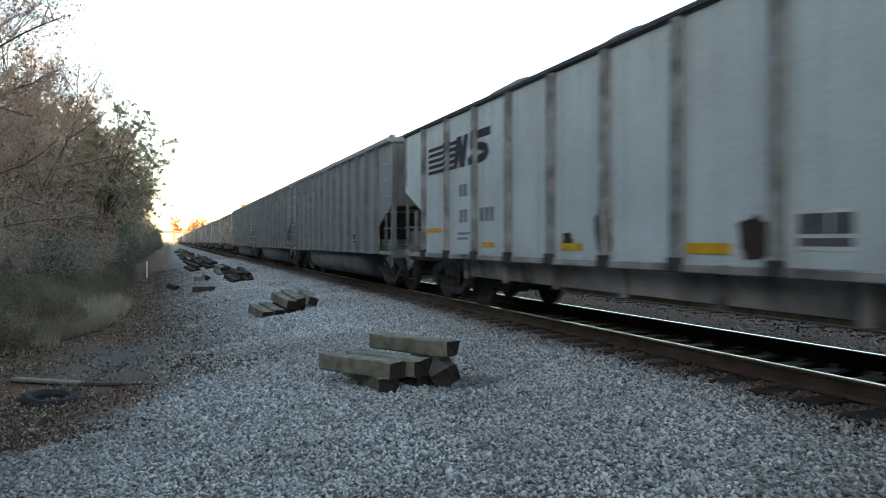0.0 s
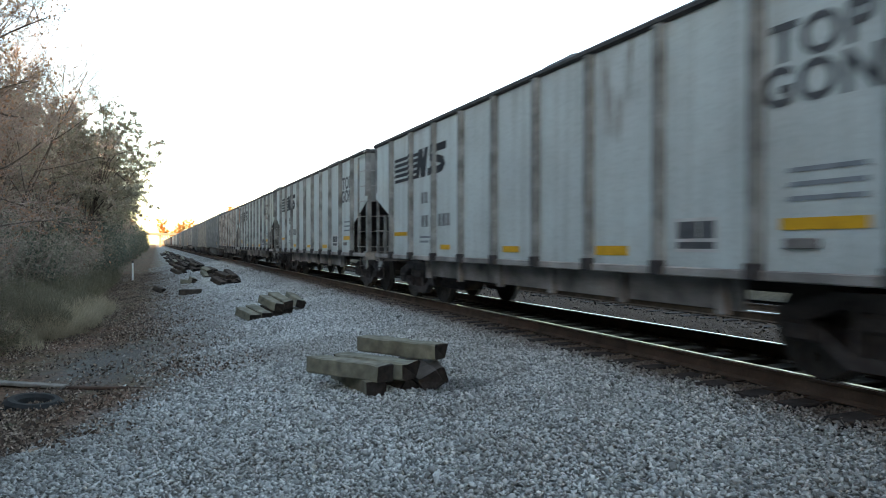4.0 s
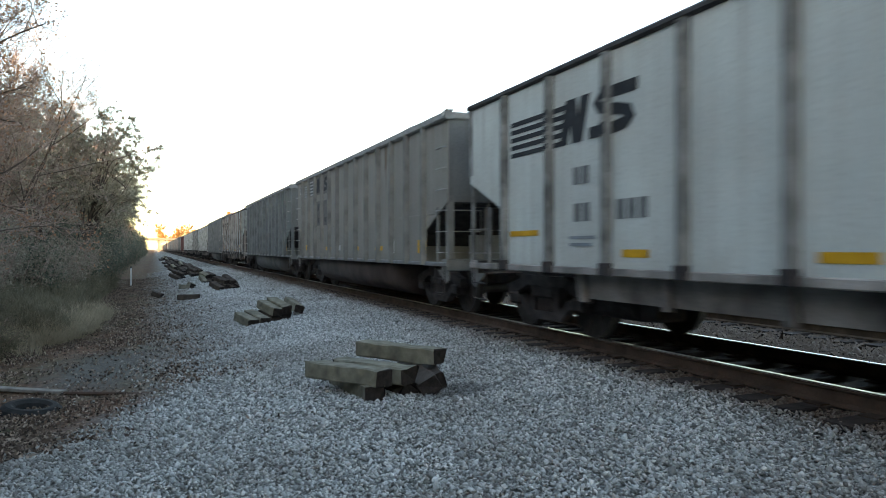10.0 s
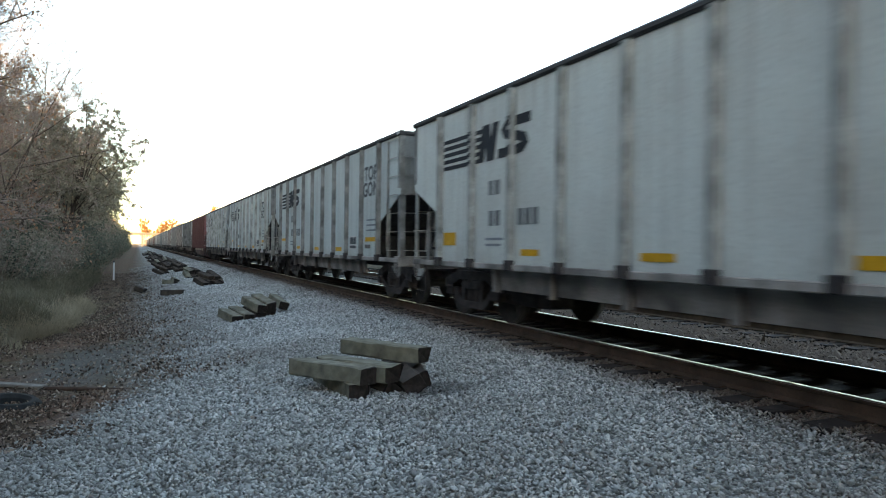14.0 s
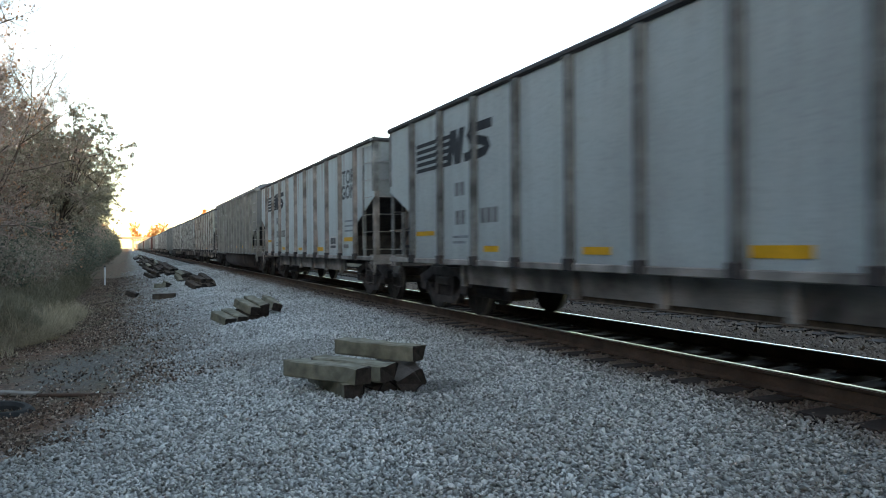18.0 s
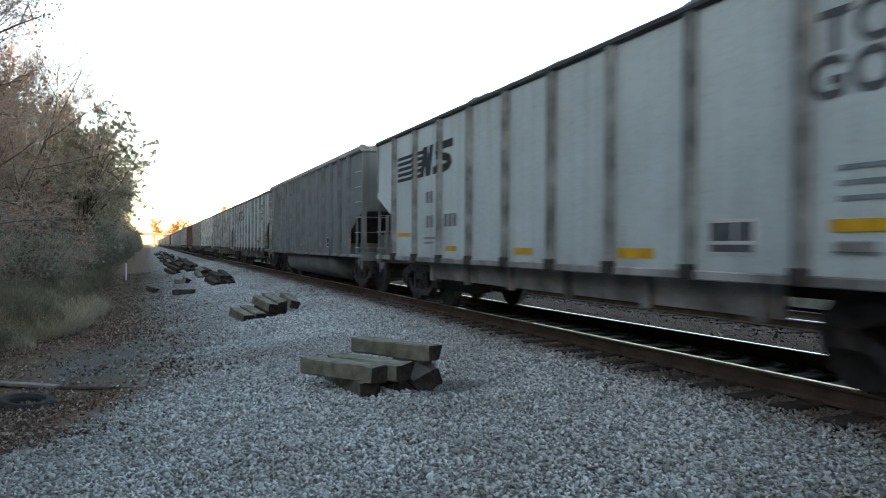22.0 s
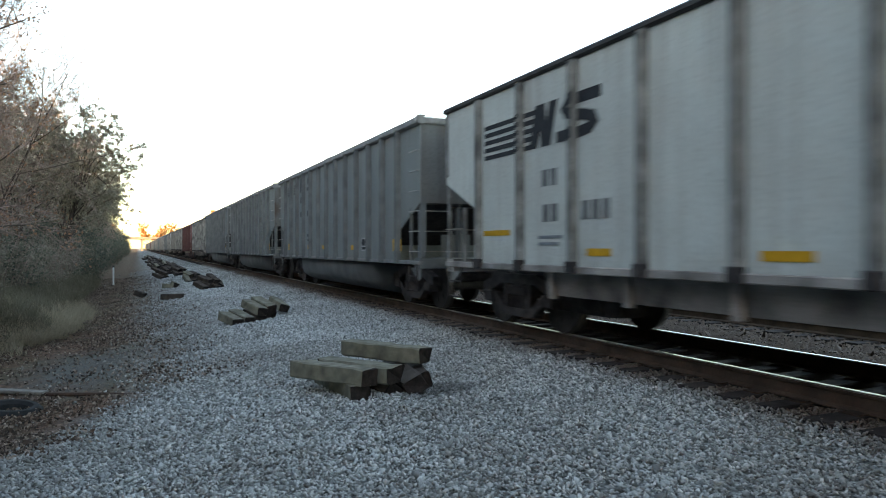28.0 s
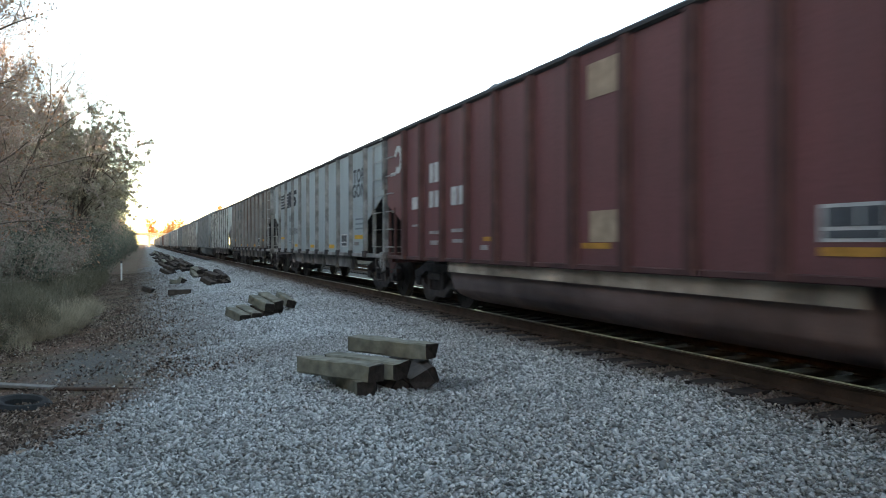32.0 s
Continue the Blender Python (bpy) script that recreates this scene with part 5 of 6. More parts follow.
def make_tree(seed, height, spread, trunk_r, leaf=None, leaves=0, leaf_size=0.09, lean=(0, 0), levels=3, fork=0.3, twig_r=None):
    rng = random.Random(seed)
    nrng = np.random.default_rng(seed)
    limbs, twigs, ends = grow(rng, height, spread, levels, trunk_r, lean, fork)
    tree = new("tree")
    g = Geo()
    for pts, r, r2 in limbs[:1]:
        g.tube(pts, r, 8, r2 * 0.6)
    for pts, r, r2 in limbs[1:]:
        g.tube(pts, r, 5, r2)
    part("trunk", mesh_from("trunk", g.v, g.f, BARK, True), None, tree)
    g = Geo()
    for pts, r, r2 in twigs:
        g.tube(pts, twig_r or max(r, 0.008), 3, 0.004)
    part("branchwork", mesh_from("branchwork", g.v, g.f, TWIG), None, tree)
    if leaf:
        v, t = leaf_tris(nrng, [tuple(e) for e in ends], leaf_size, leaf_size * 0.7, leaves)
        part("crown", mesh_arrays("crown", v, t, leaf), None, tree)
    return tree


def limb_with_twigs(rng, g_limb, g_twig, ends, pts, r, depth, twig_len):
    """A bough along points, forking into ever finer twigs."""
    (g_limb if depth == 0 else g_twig).tube(pts, r, 5 if depth == 0 else 3, r * 0.35)
    if depth >= 3:
        ends.extend(tuple(p) for p in pts[1:])
        return
    n = (11, 6, 4)[depth]
    for i in range(n):
        f = 0.2 + 0.8 * (i + rng.random()) / n
        q = f * (len(pts) - 1)
        j = min(int(q), len(pts) - 2)
        at = pts[j].lerp(pts[j + 1], q - j)
        along = (pts[j + 1] - pts[j]).normalized()
        d = (along + Vector((rng.gauss(0, 0.5), rng.gauss(0, 0.5), rng.gauss(0.15, 0.45)))).normalized()
        ln = twig_len * (1 - 0.45 * f) * rng.uniform(0.7, 1.2)
        mid = at + d * ln * 0.5 + Vector((rng.gauss(0, 0.05), rng.gauss(0, 0.05), rng.gauss(0, 0.05))) * ln
        limb_with_twigs(rng, g_limb, g_twig, ends, [at, mid, at + d * ln + Vector((0, 0, rng.gauss(0, 0.1) * ln))], max(r * 0.42, 0.005), depth + 1, twig_len * 0.5)


def make_bough_tree(seed):
    """A tree whose boughs reach out towards the light over the bank (+X)."""
    rng = random.Random(seed)
    tree = new("tree")
    limb, twig, ends = Geo(), Geo(), []
    limb.tube([Vector((0, 0, -0.3)), Vector((0.1, 0, 2)), Vector((0.0, 0.1, 4.5)), Vector((0.2, 0, 7)), Vector((0.3, 0, 9))], 0.11, 8, 0.03)
    for i in range(7):
        z = 1.6 + i * 0.6
        d = Vector((1, rng.gauss(0, 0.25), rng.uniform(0.65, 1.05))).normalized()
        ln = rng.uniform(2.6, 4.0) * (1.0 if z < 6.5 else 0.8)
        p = Vector((0.05, 0, z))
        pts = [p]
        for k in range(9):
            d = (d + Vector((0.03, rng.gauss(0, 0.12), rng.gauss(-0.045, 0.17)))).normalized()
            p = p + d * (ln / 9)
            pts.append(p)
        limb_with_twigs(rng, limb, twig, ends, pts, rng.uniform(0.022, 0.04), 0, 1.35)
    part("trunk", mesh_from("trunk", limb.v, limb.f, BARK, True), None, tree)
    part("branchwork", mesh_from("branchwork", twig.v, twig.f, TWIG), None, tree)
    v, t = leaf_tris(np.random.default_rng(seed), ends, 0.07, 0.04, 3000)
    part("crown", mesh_arrays("crown", v, t, LEAF_BROWN), None, tree)
    return tree


def make_leaning_tree(seed, centre, radii, leaf, leaves, leaf_size):
    """A tree that leans out of the wood, with a loose round crown to one side of its foot."""
    rng = random.Random(seed)
    tree = new("tree")
    limb, twig, ends = Geo(), Geo(), []
    c = Vector(centre)
    fork = Vector((c.x * 0.35, 0, c.z * 0.33))
    limb.tube([Vector((0, 0, -0.3)), Vector((0.1, 0, fork.z * 0.5)), fork, Vector((c.x * 0.7, 0.1, c.z * 0.75)), c + Vector((0.1, 0, radii[2] * 0.5))], 0.12, 8, 0.03)
    for i in range(52):
        while True:
            u = Vector((rng.uniform(-1, 1), rng.uniform(-1, 1), rng.uniform(-1, 1)))
            if 0.45 < u.length < 1.0:
                break
        tip = c + Vector((u.x * radii[0], u.y * radii[1], u.z * radii[2])) * rng.uniform(0.86, 1.1)
        root = fork.lerp(c, rng.uniform(0.0, 1.0))
        mid = root.lerp(tip, 0.5) + Vector((rng.gauss(0, 0.15), rng.gauss(0, 0.15), 0.25))
        limb.tube([root, mid, tip], 0.024, 4, 0.008)
        for k in range(9):
            f = rng.uniform(0.45, 1.0)
            at = mid.lerp(tip, f)
            e = at + Vector((rng.gauss(0, 0.4), rng.gauss(0, 0.4), rng.gauss(0.0, 0.4)))
            twig.tube([at, at.lerp(e, 0.5) + Vector((0, 0, 0.04)), e], 0.007, 3, 0.003)
            ends += [tuple(at.lerp(e, w)) for w in (0.5, 0.8, 1.0)]
    part("trunk", mesh_from("trunk", limb.v, limb.f, BARK, True), None, tree)
    part("branchwork", mesh_from("branchwork", twig.v, twig.f, TWIG), None, tree)
    v, t = leaf_tris(np.random.default_rng(seed), ends, leaf_size, leaf_size * 0.45, leaves)
    part("crown", mesh_arrays("crown", v, t, leaf), None, tree)
    return tree


def make_plume(seed, height, radius, material, blades, name, width=0.010):
    """A tuft of arching blades with feathery side shoots, broad above and narrow at the foot."""
    rng = np.random.default_rng(seed)
    a = rng.uniform(0, 6.283, blades)
    rr = radius * np.sqrt(rng.random(blades))
    foot = np.stack([rr * 0.55 * np.cos(a), rr * 0.55 * np.sin(a), np.full(blades, -0.05)], 1)
    h = height * rng.uniform(0.45, 1.0, blades) * (1.05 - 0.45 * (rr / radius) ** 2)
    tip = np.stack([rr * 1.15 * np.cos(a) + rng.normal(0, 0.07, blades), rr * 1.15 * np.sin(a) + rng.normal(0, 0.07, blades), h], 1)
    V, T = [], []
    o = 0
    segs = [(foot, foot * 0.4 + tip * 0.6 + np.array([0, 0, 0.12 * height]), width), (foot * 0.45 + tip * 0.55 + np.array([0, 0, 0.10 * height]), tip, width)]
    for _ in range(4):
        f = rng.uniform(0.45, 1.0, (blades, 1))
        at = foot * (1 - f) + tip * f + np.array([0, 0, 0.10 * height]) * (1 - f)
        segs.append((at, at + rng.normal(0, 0.11, (blades, 3)) + np.array([0, 0, 0.05]), width * 0.8))
    for p, q, w in segs:
        s = rng.normal(0, 1, (blades, 3)) * np.array([1, 1, 0.1])
        s *= w / (np.linalg.norm(s, axis=1)[:, None] + 1e-9)
        V.append(np.stack([p - s, p + s, q], 1).reshape(-1, 3))
        T.append(np.arange(blades * 3).reshape(-1, 3) + o)
        o += blades * 3
    ob = new(name)
    part("foliage", mesh_arrays("foliage", np.concatenate(V), np.concatenate(T), material), None, ob)
    return ob


def place_copies(proto, spots, label, category, group):
    """Sets the first at the first spot and copies the rest."""
    for i, (x, y, rz, sc) in enumerate(spots):
        m = pose(x, y, ground_z(x, y) - 0.05, 0, 0, rz)
        if i == 0:
            ob = proto
            ob.matrix_basis = m
        else:
            ob = copy_thing(proto, m)
        ob.scale = (sc, sc, sc)
        tagged(ob, label, category, group)


def scatter(rng, n, x0, x1, y0, y1, s0=0.85, s1=1.2):
    return [(rng.uniform(x0, x1), y0 + (y1 - y0) * (i + rng.random()) / n, rng.uniform(0, 360), rng.uniform(s0, s1)) for i in range(n)]


def make_bush(seed, height, radius, leaf, count, leaf_size, name="bush"):
    rng = random.Random(seed)
    nrng = np.random.default_rng(seed)
    g = Geo()
    ends = []
    for i in range(26):
        a, rr = rng.uniform(0, 6.28), radius * math.sqrt(rng.random())
        h = height * rng.uniform(0.55, 1.0) * (1 - 0.35 * rr / radius)
        p = Vector((rr * 0.35 * math.cos(a), rr * 0.35 * math.sin(a), -0.1))
        tip = Vector((rr * math.cos(a), rr * math.sin(a), h))
        mid = p.lerp(tip, 0.5) + Vector((rng.gauss(0, 0.1), rng.gauss(0, 0.1), 0.1))
        g.tube([p, mid, tip], 0.014, 3, 0.004)
        for k in range(7):
            f = rng.uniform(0.25, 1)
            q = p.lerp(mid, f * 2) if f < 0.5 else mid.lerp(tip, f * 2 - 1)
            e = q + Vector((rng.gauss(0, 0.22), rng.gauss(0, 0.22), rng.gauss(0.08, 0.15))) * height * 0.4
            g.tube([q, e], 0.007, 3, 0.003)
            ends += [tuple(q.lerp(e, u)) for u in (0.4, 0.7, 1.0)]
    ob = new(name)
    part("brushwood", mesh_from("brushwood", g.v, g.f, TWIG), None, ob)
    v, t = leaf_tris(nrng, ends, leaf_size, leaf_size * 1.6, count)
    part("foliage", mesh_arrays("foliage", v, t, leaf), None, ob)
    return ob


def build_woods():
    rng = random.Random(21)
    bare = "bare autumn tree with thin red-brown twigs at the wood's edge"
    a = make_tree(1, 10.5, 1.1, 0.09, LEAF_BROWN, 700, 0.06, levels=4)
    b = make_tree(2, 12.0, 1.05, 0.11, LEAF_BROWN, 500, 0.06, levels=4)
    c = make_tree(3, 9.0, 1.2, 0.075, LEAF_BROWN, 1500, 0.07, fork=0.15, levels=4)
    d = make_tree(4, 11.0, 0.9, 0.12, LEAF_GOLD, 1600, 0.10)
    place_copies(a, scatter(rng, 15, -8, -4.6, 19, 110), bare, "tree", "trees of the wood")
    place_copies(b, scatter(rng, 14, -16, -8, 20, 150), bare, "tree", "trees of the wood")
    place_copies(c, scatter(rng, 26, -8, -4.2, 19, 130, 0.6, 1.0), bare, "tree", "trees of the wood")
    place_copies(d, scatter(rng, 14, -22, -11, 14, 120) + [(-9.2, 20.5, 40, 0.8), (-8.0, 31, 90, 0.8)], "bare tree inside the wood keeping some leaves tinted low-sun orange", "tree", "trees of the wood")
    # the leafy tree that leans out over the bank
    e = make_leaning_tree(7, (1.55, 0.0, 5.6), (1.95, 1.8, 3.1), LEAF_GREEN, 21000, 0.095)
    place_copies(e, [(-3.65, 35, 0, 1.08), (-5.0, 33, 40, 1.06), (-4.1, 44, 8, 1.05), (-4.3, 58, 350, 1.1), (-5.6, 29, 80, 1.1)], "tree with dull green-brown leaves leaning out over the bank", "tree", "leafy trees at the bank")
    n = make_bough_tree(14)
    place_copies(n, [(-4.9, 15.0, 0, 1.0)], "bare tree with long arching boughs and a few pinkish leaves", "tree", "trees of the wood")
    # undergrowth
    ev = make_bush(31, 3.2, 1.6, LEAF_EVER, 5200, 0.10, "shrub")
    place_copies(ev, scatter(rng, 24, -6.4, -4.0, 19, 70, 0.8, 1.3) + scatter(rng, 20, -4.6, -3.0, 36, 90, 0.8, 1.1) + scatter(rng, 9, -4.6, -3.6, 34, 62, 1.3, 1.6) + scatter(rng, 24, -4.4, -3.2, 90, 240, 1.0, 1.4) + scatter(rng, 16, -9, -5.5, 14, 60, 0.9, 1.4), "dense dark evergreen shrub under bare trees", "shrub", "shrubs along the wood")
    br = make_bush(32, 3.4, 1.5, LEAF_GREY, 4200, 0.07, "bush")
    place_copies(br, scatter(rng, 30, -5.0, -3.5, 20, 75, 0.8, 1.3) + scatter(rng, 12, -6.5, -4.6, 15.5, 24, 0.9, 1.3), "tangled grey-brown bush with dry leaves", "bush", "bushes along the wood")
    wd = make_bush(33, 1.15, 0.95, WEED, 7000, 0.05, "weed_clump")
    place_copies(wd, [(-3.5, 17.6, 0, 1.0), (-4.3, 16.4, 70, 1.1), (-3.2, 19.8, 130, 0.9), (-3.9, 21, 200, 1.0), (-3.3, 23.5, 40, 0.9), (-5.0, 15.2, 300, 1.2), (-3.4, 27, 20, 0.9), (-5.4, 18, 20, 1.2), (-3.1, 31, 99, 0.8), (-3.0, 15.6, 10, 0.8), (-3.6, 14.4, 200, 1.0), (-4.2, 18.6, 60, 1.25), (-3.0, 21.6, 15, 0.8), (-3.8, 24.8, 310, 1.1), (-3.2, 28.8, 77, 0.9), (-3.5, 33.5, 0, 1.0), (-3.1, 36, 40, 0.9)],
                 "grey-green weed clump beside the dirt strip", "weeds", "weeds along the wood")
    pl = make_plume(51, 1.08, 0.75, WEED, 1500, "tall_weed")
    place_copies(pl, [(-2.55, 17.9, 0, 1.0), (-3.1, 18.6, 50, 1.1), (-3.7, 18.0, 90, 1.0), (-2.6, 20.2, 140, 1.0), (-3.3, 21.4, 200, 1.15), (-4.0, 20.4, 260, 1.2), (-2.3, 22.6, 10, 0.85), (-2.9, 24.4, 70, 1.1), (-2.4, 26.8, 100, 0.9), (-3.2, 28, 190, 1.2),
                      (-2.5, 30.5, 250, 1.0), (-2.7, 33.5, 300, 1.1), (-2.4, 37, 30, 0.9), (-2.6, 41, 80, 1.1), (-4.4, 17.2, 120, 1.0), (-3.9, 16.2, 20, 0.8), (-4.6, 19, 200, 1.2), (-5.0, 21.5, 10, 1.3), (-3.8, 23.4, 120, 1.2), (-4.2, 26, 300, 1.2)],
                 "tall feathery grey-green weed beside the dirt strip", "weeds", "weeds along the wood")
    dg = make_plume(52, 0.75, 0.5, GRASS, 420, "grass_tuft", 0.007)
    place_copies(dg, [(-2.2, 17.3, 0, 0.9), (-1.9, 18.6, 60, 1.1), (-2.75, 16.7, 120, 0.65), (-1.75, 20.6, 200, 0.75), (-1.6, 23.4, 10, 0.9), (-3.4, 15.9, 80, 0.7), (-2.9, 11.2, 0, 0.6), (-2.5, 17.6, 33, 1.0), (-2.0, 17.9, 150, 0.8), (-2.3, 19.2, 240, 1.15), (-1.65, 19.6, 300, 0.85), (-2.9, 17.2, 95, 0.9), (-1.9, 21.8, 20, 1.0), (-3.3, 17.4, 180, 1.0), (-1.5, 22.4, 75, 0.8), (-2.7, 18.4, 215, 1.2)],
                 "tuft of pale dry grass on the dirt strip", "grass tuft", "dry grass tufts")
    # woods added behind and beside the camera, mostly unseen, keep low sun off track
    f = make_tree(9, 13.0, 1.0, 0.18, LEAF_BROWN, 9000, 0.17, levels=3)
    place_copies(f, scatter(rng, 40, -24, -9, -70, 12, 0.9, 1.25) + scatter(rng, 26, -40, -20, -60, 110, 0.9, 1.2), "tall leaf-holding tree added out of view to block low sun", "tree", "trees of the wood")
    f2 = make_bush(35, 5.5, 3.2, LEAF_EVER, 9000, 0.24, "thicket")
    place_copies(f2, scatter(rng, 30, -20, -7, -70, 10, 0.9, 1.3) + scatter(rng, 34, -16, -9.5, 14, 150, 1.5, 2.0) + scatter(rng, 46, -20, -14, -70, 75, 1.5, 2.0) + scatter(rng, 40, -28, -20, -70, 90, 1.5, 2.1) + scatter(rng, 26, -24, -17, 75, 210, 1.7, 2.2) + scatter(rng, 44, -15, -9, -60, 4, 1.4, 1.9) + scatter(rng, 46, -20, -9, 130, 425, 1.6, 2.2), "tall dark evergreen thicket added to block low sun", "shrub", "thickets of the wood")


def build_grass():
    rng = np.random.default_rng(5)
    n = 3000
    y = 15.0 + 14 * rng.random(n) ** 1.5
    x = -2.35 - np.abs(rng.normal(0, 0.75, n)) + 0.35 * np.sin(y * 1.3)
    z = np.array([ground_z(float(a), float(b)) for a, b in zip(x, y)])
    tuft = np.sin(x * 3.1 + 1.3 * np.sin(y * 1.1)) * np.sin(y * 2.3 + x) + rng.normal(0, 0.35, n)
    x = np.where(tuft > -0.1, x, x - 1.2)
    z = np.array([ground_z(float(a), float(b)) for a, b in zip(x, y)])
    h = rng.uniform(0.15, 0.55, n) * (0.6 + 0.4 * np.sin(y * 2.1 + x))
    ang = rng.uniform(0, 6.28, n)
    lean = rng.normal(0, 0.10, (n, 2))
    w = 0.009
    dx, dy = np.cos(ang) * w, np.sin(ang) * w
    v = np.stack([np.stack([x - dx, y - dy, z - 0.02], 1), np.stack([x + dx, y + dy, z - 0.02], 1), np.stack([x + lean[:, 0], y + lean[:, 1], z + h], 1)], 1).reshape(-1, 3)
    t = np.arange(n * 3).reshape(-1, 3)
    ob = new("dry_grass", mesh_arrays("dry_grass", v, t, GRASS))
    tagged(ob, "pale dry grass at the wood's edge", "grass", kind="stuff")


def build_leaf_litter():
    """Dead leaves and twigs on the dirt strip."""
    rng = np.random.default_rng(17)
    n = 180000
    y = 6.8 + 46 * rng.random(n) ** 1.6
    x = rng.uniform(-5.5, 1.6, n)
    edge = 0.2 - np.maximum(0, 10.2 - y) * 0.4 - np.maximum(0, 7.4 - y) * 0.5 + 0.35 * np.sin(y * 1.9) + 0.25 * np.sin(y * 4.3 + 1)
    cover = 0.95 / (1 + np.exp((x - edge - np.where(y < 10, 0.0, 0.35)) * np.where(y < 10, 6.0, 2.2))) + 0.015
    patch = np.sin(x * 1.9 + 2 * np.sin(y * 0.7)) * np.sin(y * 1.1 + 1.3 * np.sin(x * 2.3))
    cover *= np.clip(0.7 + 0.6 * patch, 0.16, 1)
    bare = ((x + 0.75) * 0.75) ** 2 + ((y - 13.3) * 0.34) ** 2
    cover *= np.where(bare < 0.75, 0.42, 1.0)
    keep = (x > -0.36 * y - 0.5) & (rng.random(n) < cover)
    x, y = x[keep], y[keep]
    z = np.array([ground_z(float(a), float(b)) for a, b in zip(x, y)]) + 0.015
    v, t = leaf_tris(rng, np.stack([x, y, z], 1), 0.055, 0.014, len(x))
    ob = new("leaf_litter", mesh_arrays("leaf_litter", v, t, LEAF_LITTER))
    tagged(ob, "fallen brown leaves on the dirt strip", "leaf litter", kind="stuff")


LEAF_LITTER = leaf_mat("fallen_leaves", (0.042, 0.034, 0.029), (0.13, 0.092, 0.073), (0.42, 0.34, 0.28))
build_woods()
build_grass()
build_leaf_litter()


# ---------------------------------------------------------------- far end of the line: overpass and sunlit trees
CONCRETE = plain("weathered_concrete", (0.15, 0.14, 0.13), 0.2, 0.9, scale=0.6)


def build_overpass():
    o = new("road_overpass")
    o.location = (0, 455, 0)
    tagged(o, "weathered grey concrete road overpass across the tracks", "bridge")
    part("deck", Geo().box(-45, 60, -5, 5, 6.5, 7.3, 0.1), CONCRETE, o)
    part("parapet", Geo().box(-45, 60, -5.2, -4.9, 7.3, 7.9), CONCRETE, o)
    for x in (-9, 2.6, 15, 28):
        part("pier", Geo().box(x - 0.5, x + 0.5, -4, 4, -1.2, 6.7, 0.1), CONCRETE, o)


def build_far_trees():
    rng = random.Random(41)
    g = make_tree(12, 12.0, 1.05, 0.2, LEAF_GOLD, 7000, 0.30, levels=3, twig_r=0.02)
    spots = [(rng.uniform(-20, 55), 480 + rng.uniform(0, 60), rng.uniform(0, 360), rng.uniform(0.9, 1.3)) for _ in range(14)]
    spots += [(rng.uniform(62, 95), rng.uniform(28, 120), rng.uniform(0, 360), rng.uniform(0.26, 0.42)) for _ in range(34)]
    spots += [(29.0, 250, 10, 0.98), (33, 262, 80, 0.94)]
    place_copies(g, spots, "autumn tree with orange leaves in low sunlight", "tree", "sunlit trees beyond the tracks")


def build_yard():
    """What shows between the cars: parked pickup, low shed, fence posts."""
    wht = plain("white_vehicle_paint", (0.75, 0.75, 0.75), 0.05, 0.35)
    drk = plain("dark_glass", (0.02, 0.02, 0.025), 0.1, 0.1)
    red = plain("red_shed_boards", (0.22, 0.07, 0.05), 0.25, 0.8, scale=2)
    for px, py, rz in ((46, 38, 15), (50, 34, 20)):
        v = new("parked_pickup")
        v.matrix_basis = pose(px, py, ground_z(px, py), 0, 0, rz)
        tagged(v, "white pickup truck parked on open ground", "pickup truck", "parked vehicles")
        part("body", Geo().prism([(-2.7, 0.45), (-2.7, 1.05), (-0.4, 1.05), (-0.1, 1.75), (1.1, 1.75), (1.6, 1.10), (2.6, 1.0), (2.65, 0.45)], 0, -0.95, 0.95), wht, v)
        part("side_windows", Geo().prism([(-0.2, 1.12), (0.02, 1.66), (1.0, 1.66), (1.4, 1.12)], 0, -0.965, 0.965), drk, v)
        for wx in (-0.85, 0.85):
            for wy in (-1.7, 1.7):
                part("wheel", Geo().cyl((wx, wy, 0.38), 0, 0.38, 0.12, 16), UNDER, v)
    s = new("shed")
    s.matrix_basis = pose(58, 46, ground_z(58, 46), 0, 0, 20)
    tagged(s, "low red board shed on open ground", "shed")
    part("wall", Geo().box(-4, 4, -3, 3, 0, 1.9), red, s)
    part("roof", Geo().prism([(-3.4, 1.8), (0, 2.7), (3.4, 1.8), (3.4, 1.92), (0, 2.85), (-3.4, 1.92)], 0, -4.4, 4.4), CONCRETE, s)
    post = Geo().box(-0.05, 0.05, -0.05, 0.05, -0.2, 1.3, 0.01).mesh("fence_post", TIE_WOOD)
    f = new("field_fence")
    f.location = (30, 20, ground_z(30, 20))
    tagged(f, "wooden post and wire fence beside the second track", "fence")
    for i in range(24):
        p = part("post", post, None, f)
        p.location = (0.02 * i, -10 + i * 2.6, 0)
    for z in (0.5, 0.9, 1.2):
        part("wire", Geo().tube([(0.06, -10, z), (0.5, 50, z)], 0.006, 4), RUNG, f)


build_overpass()
build_far_trees()
build_yard()


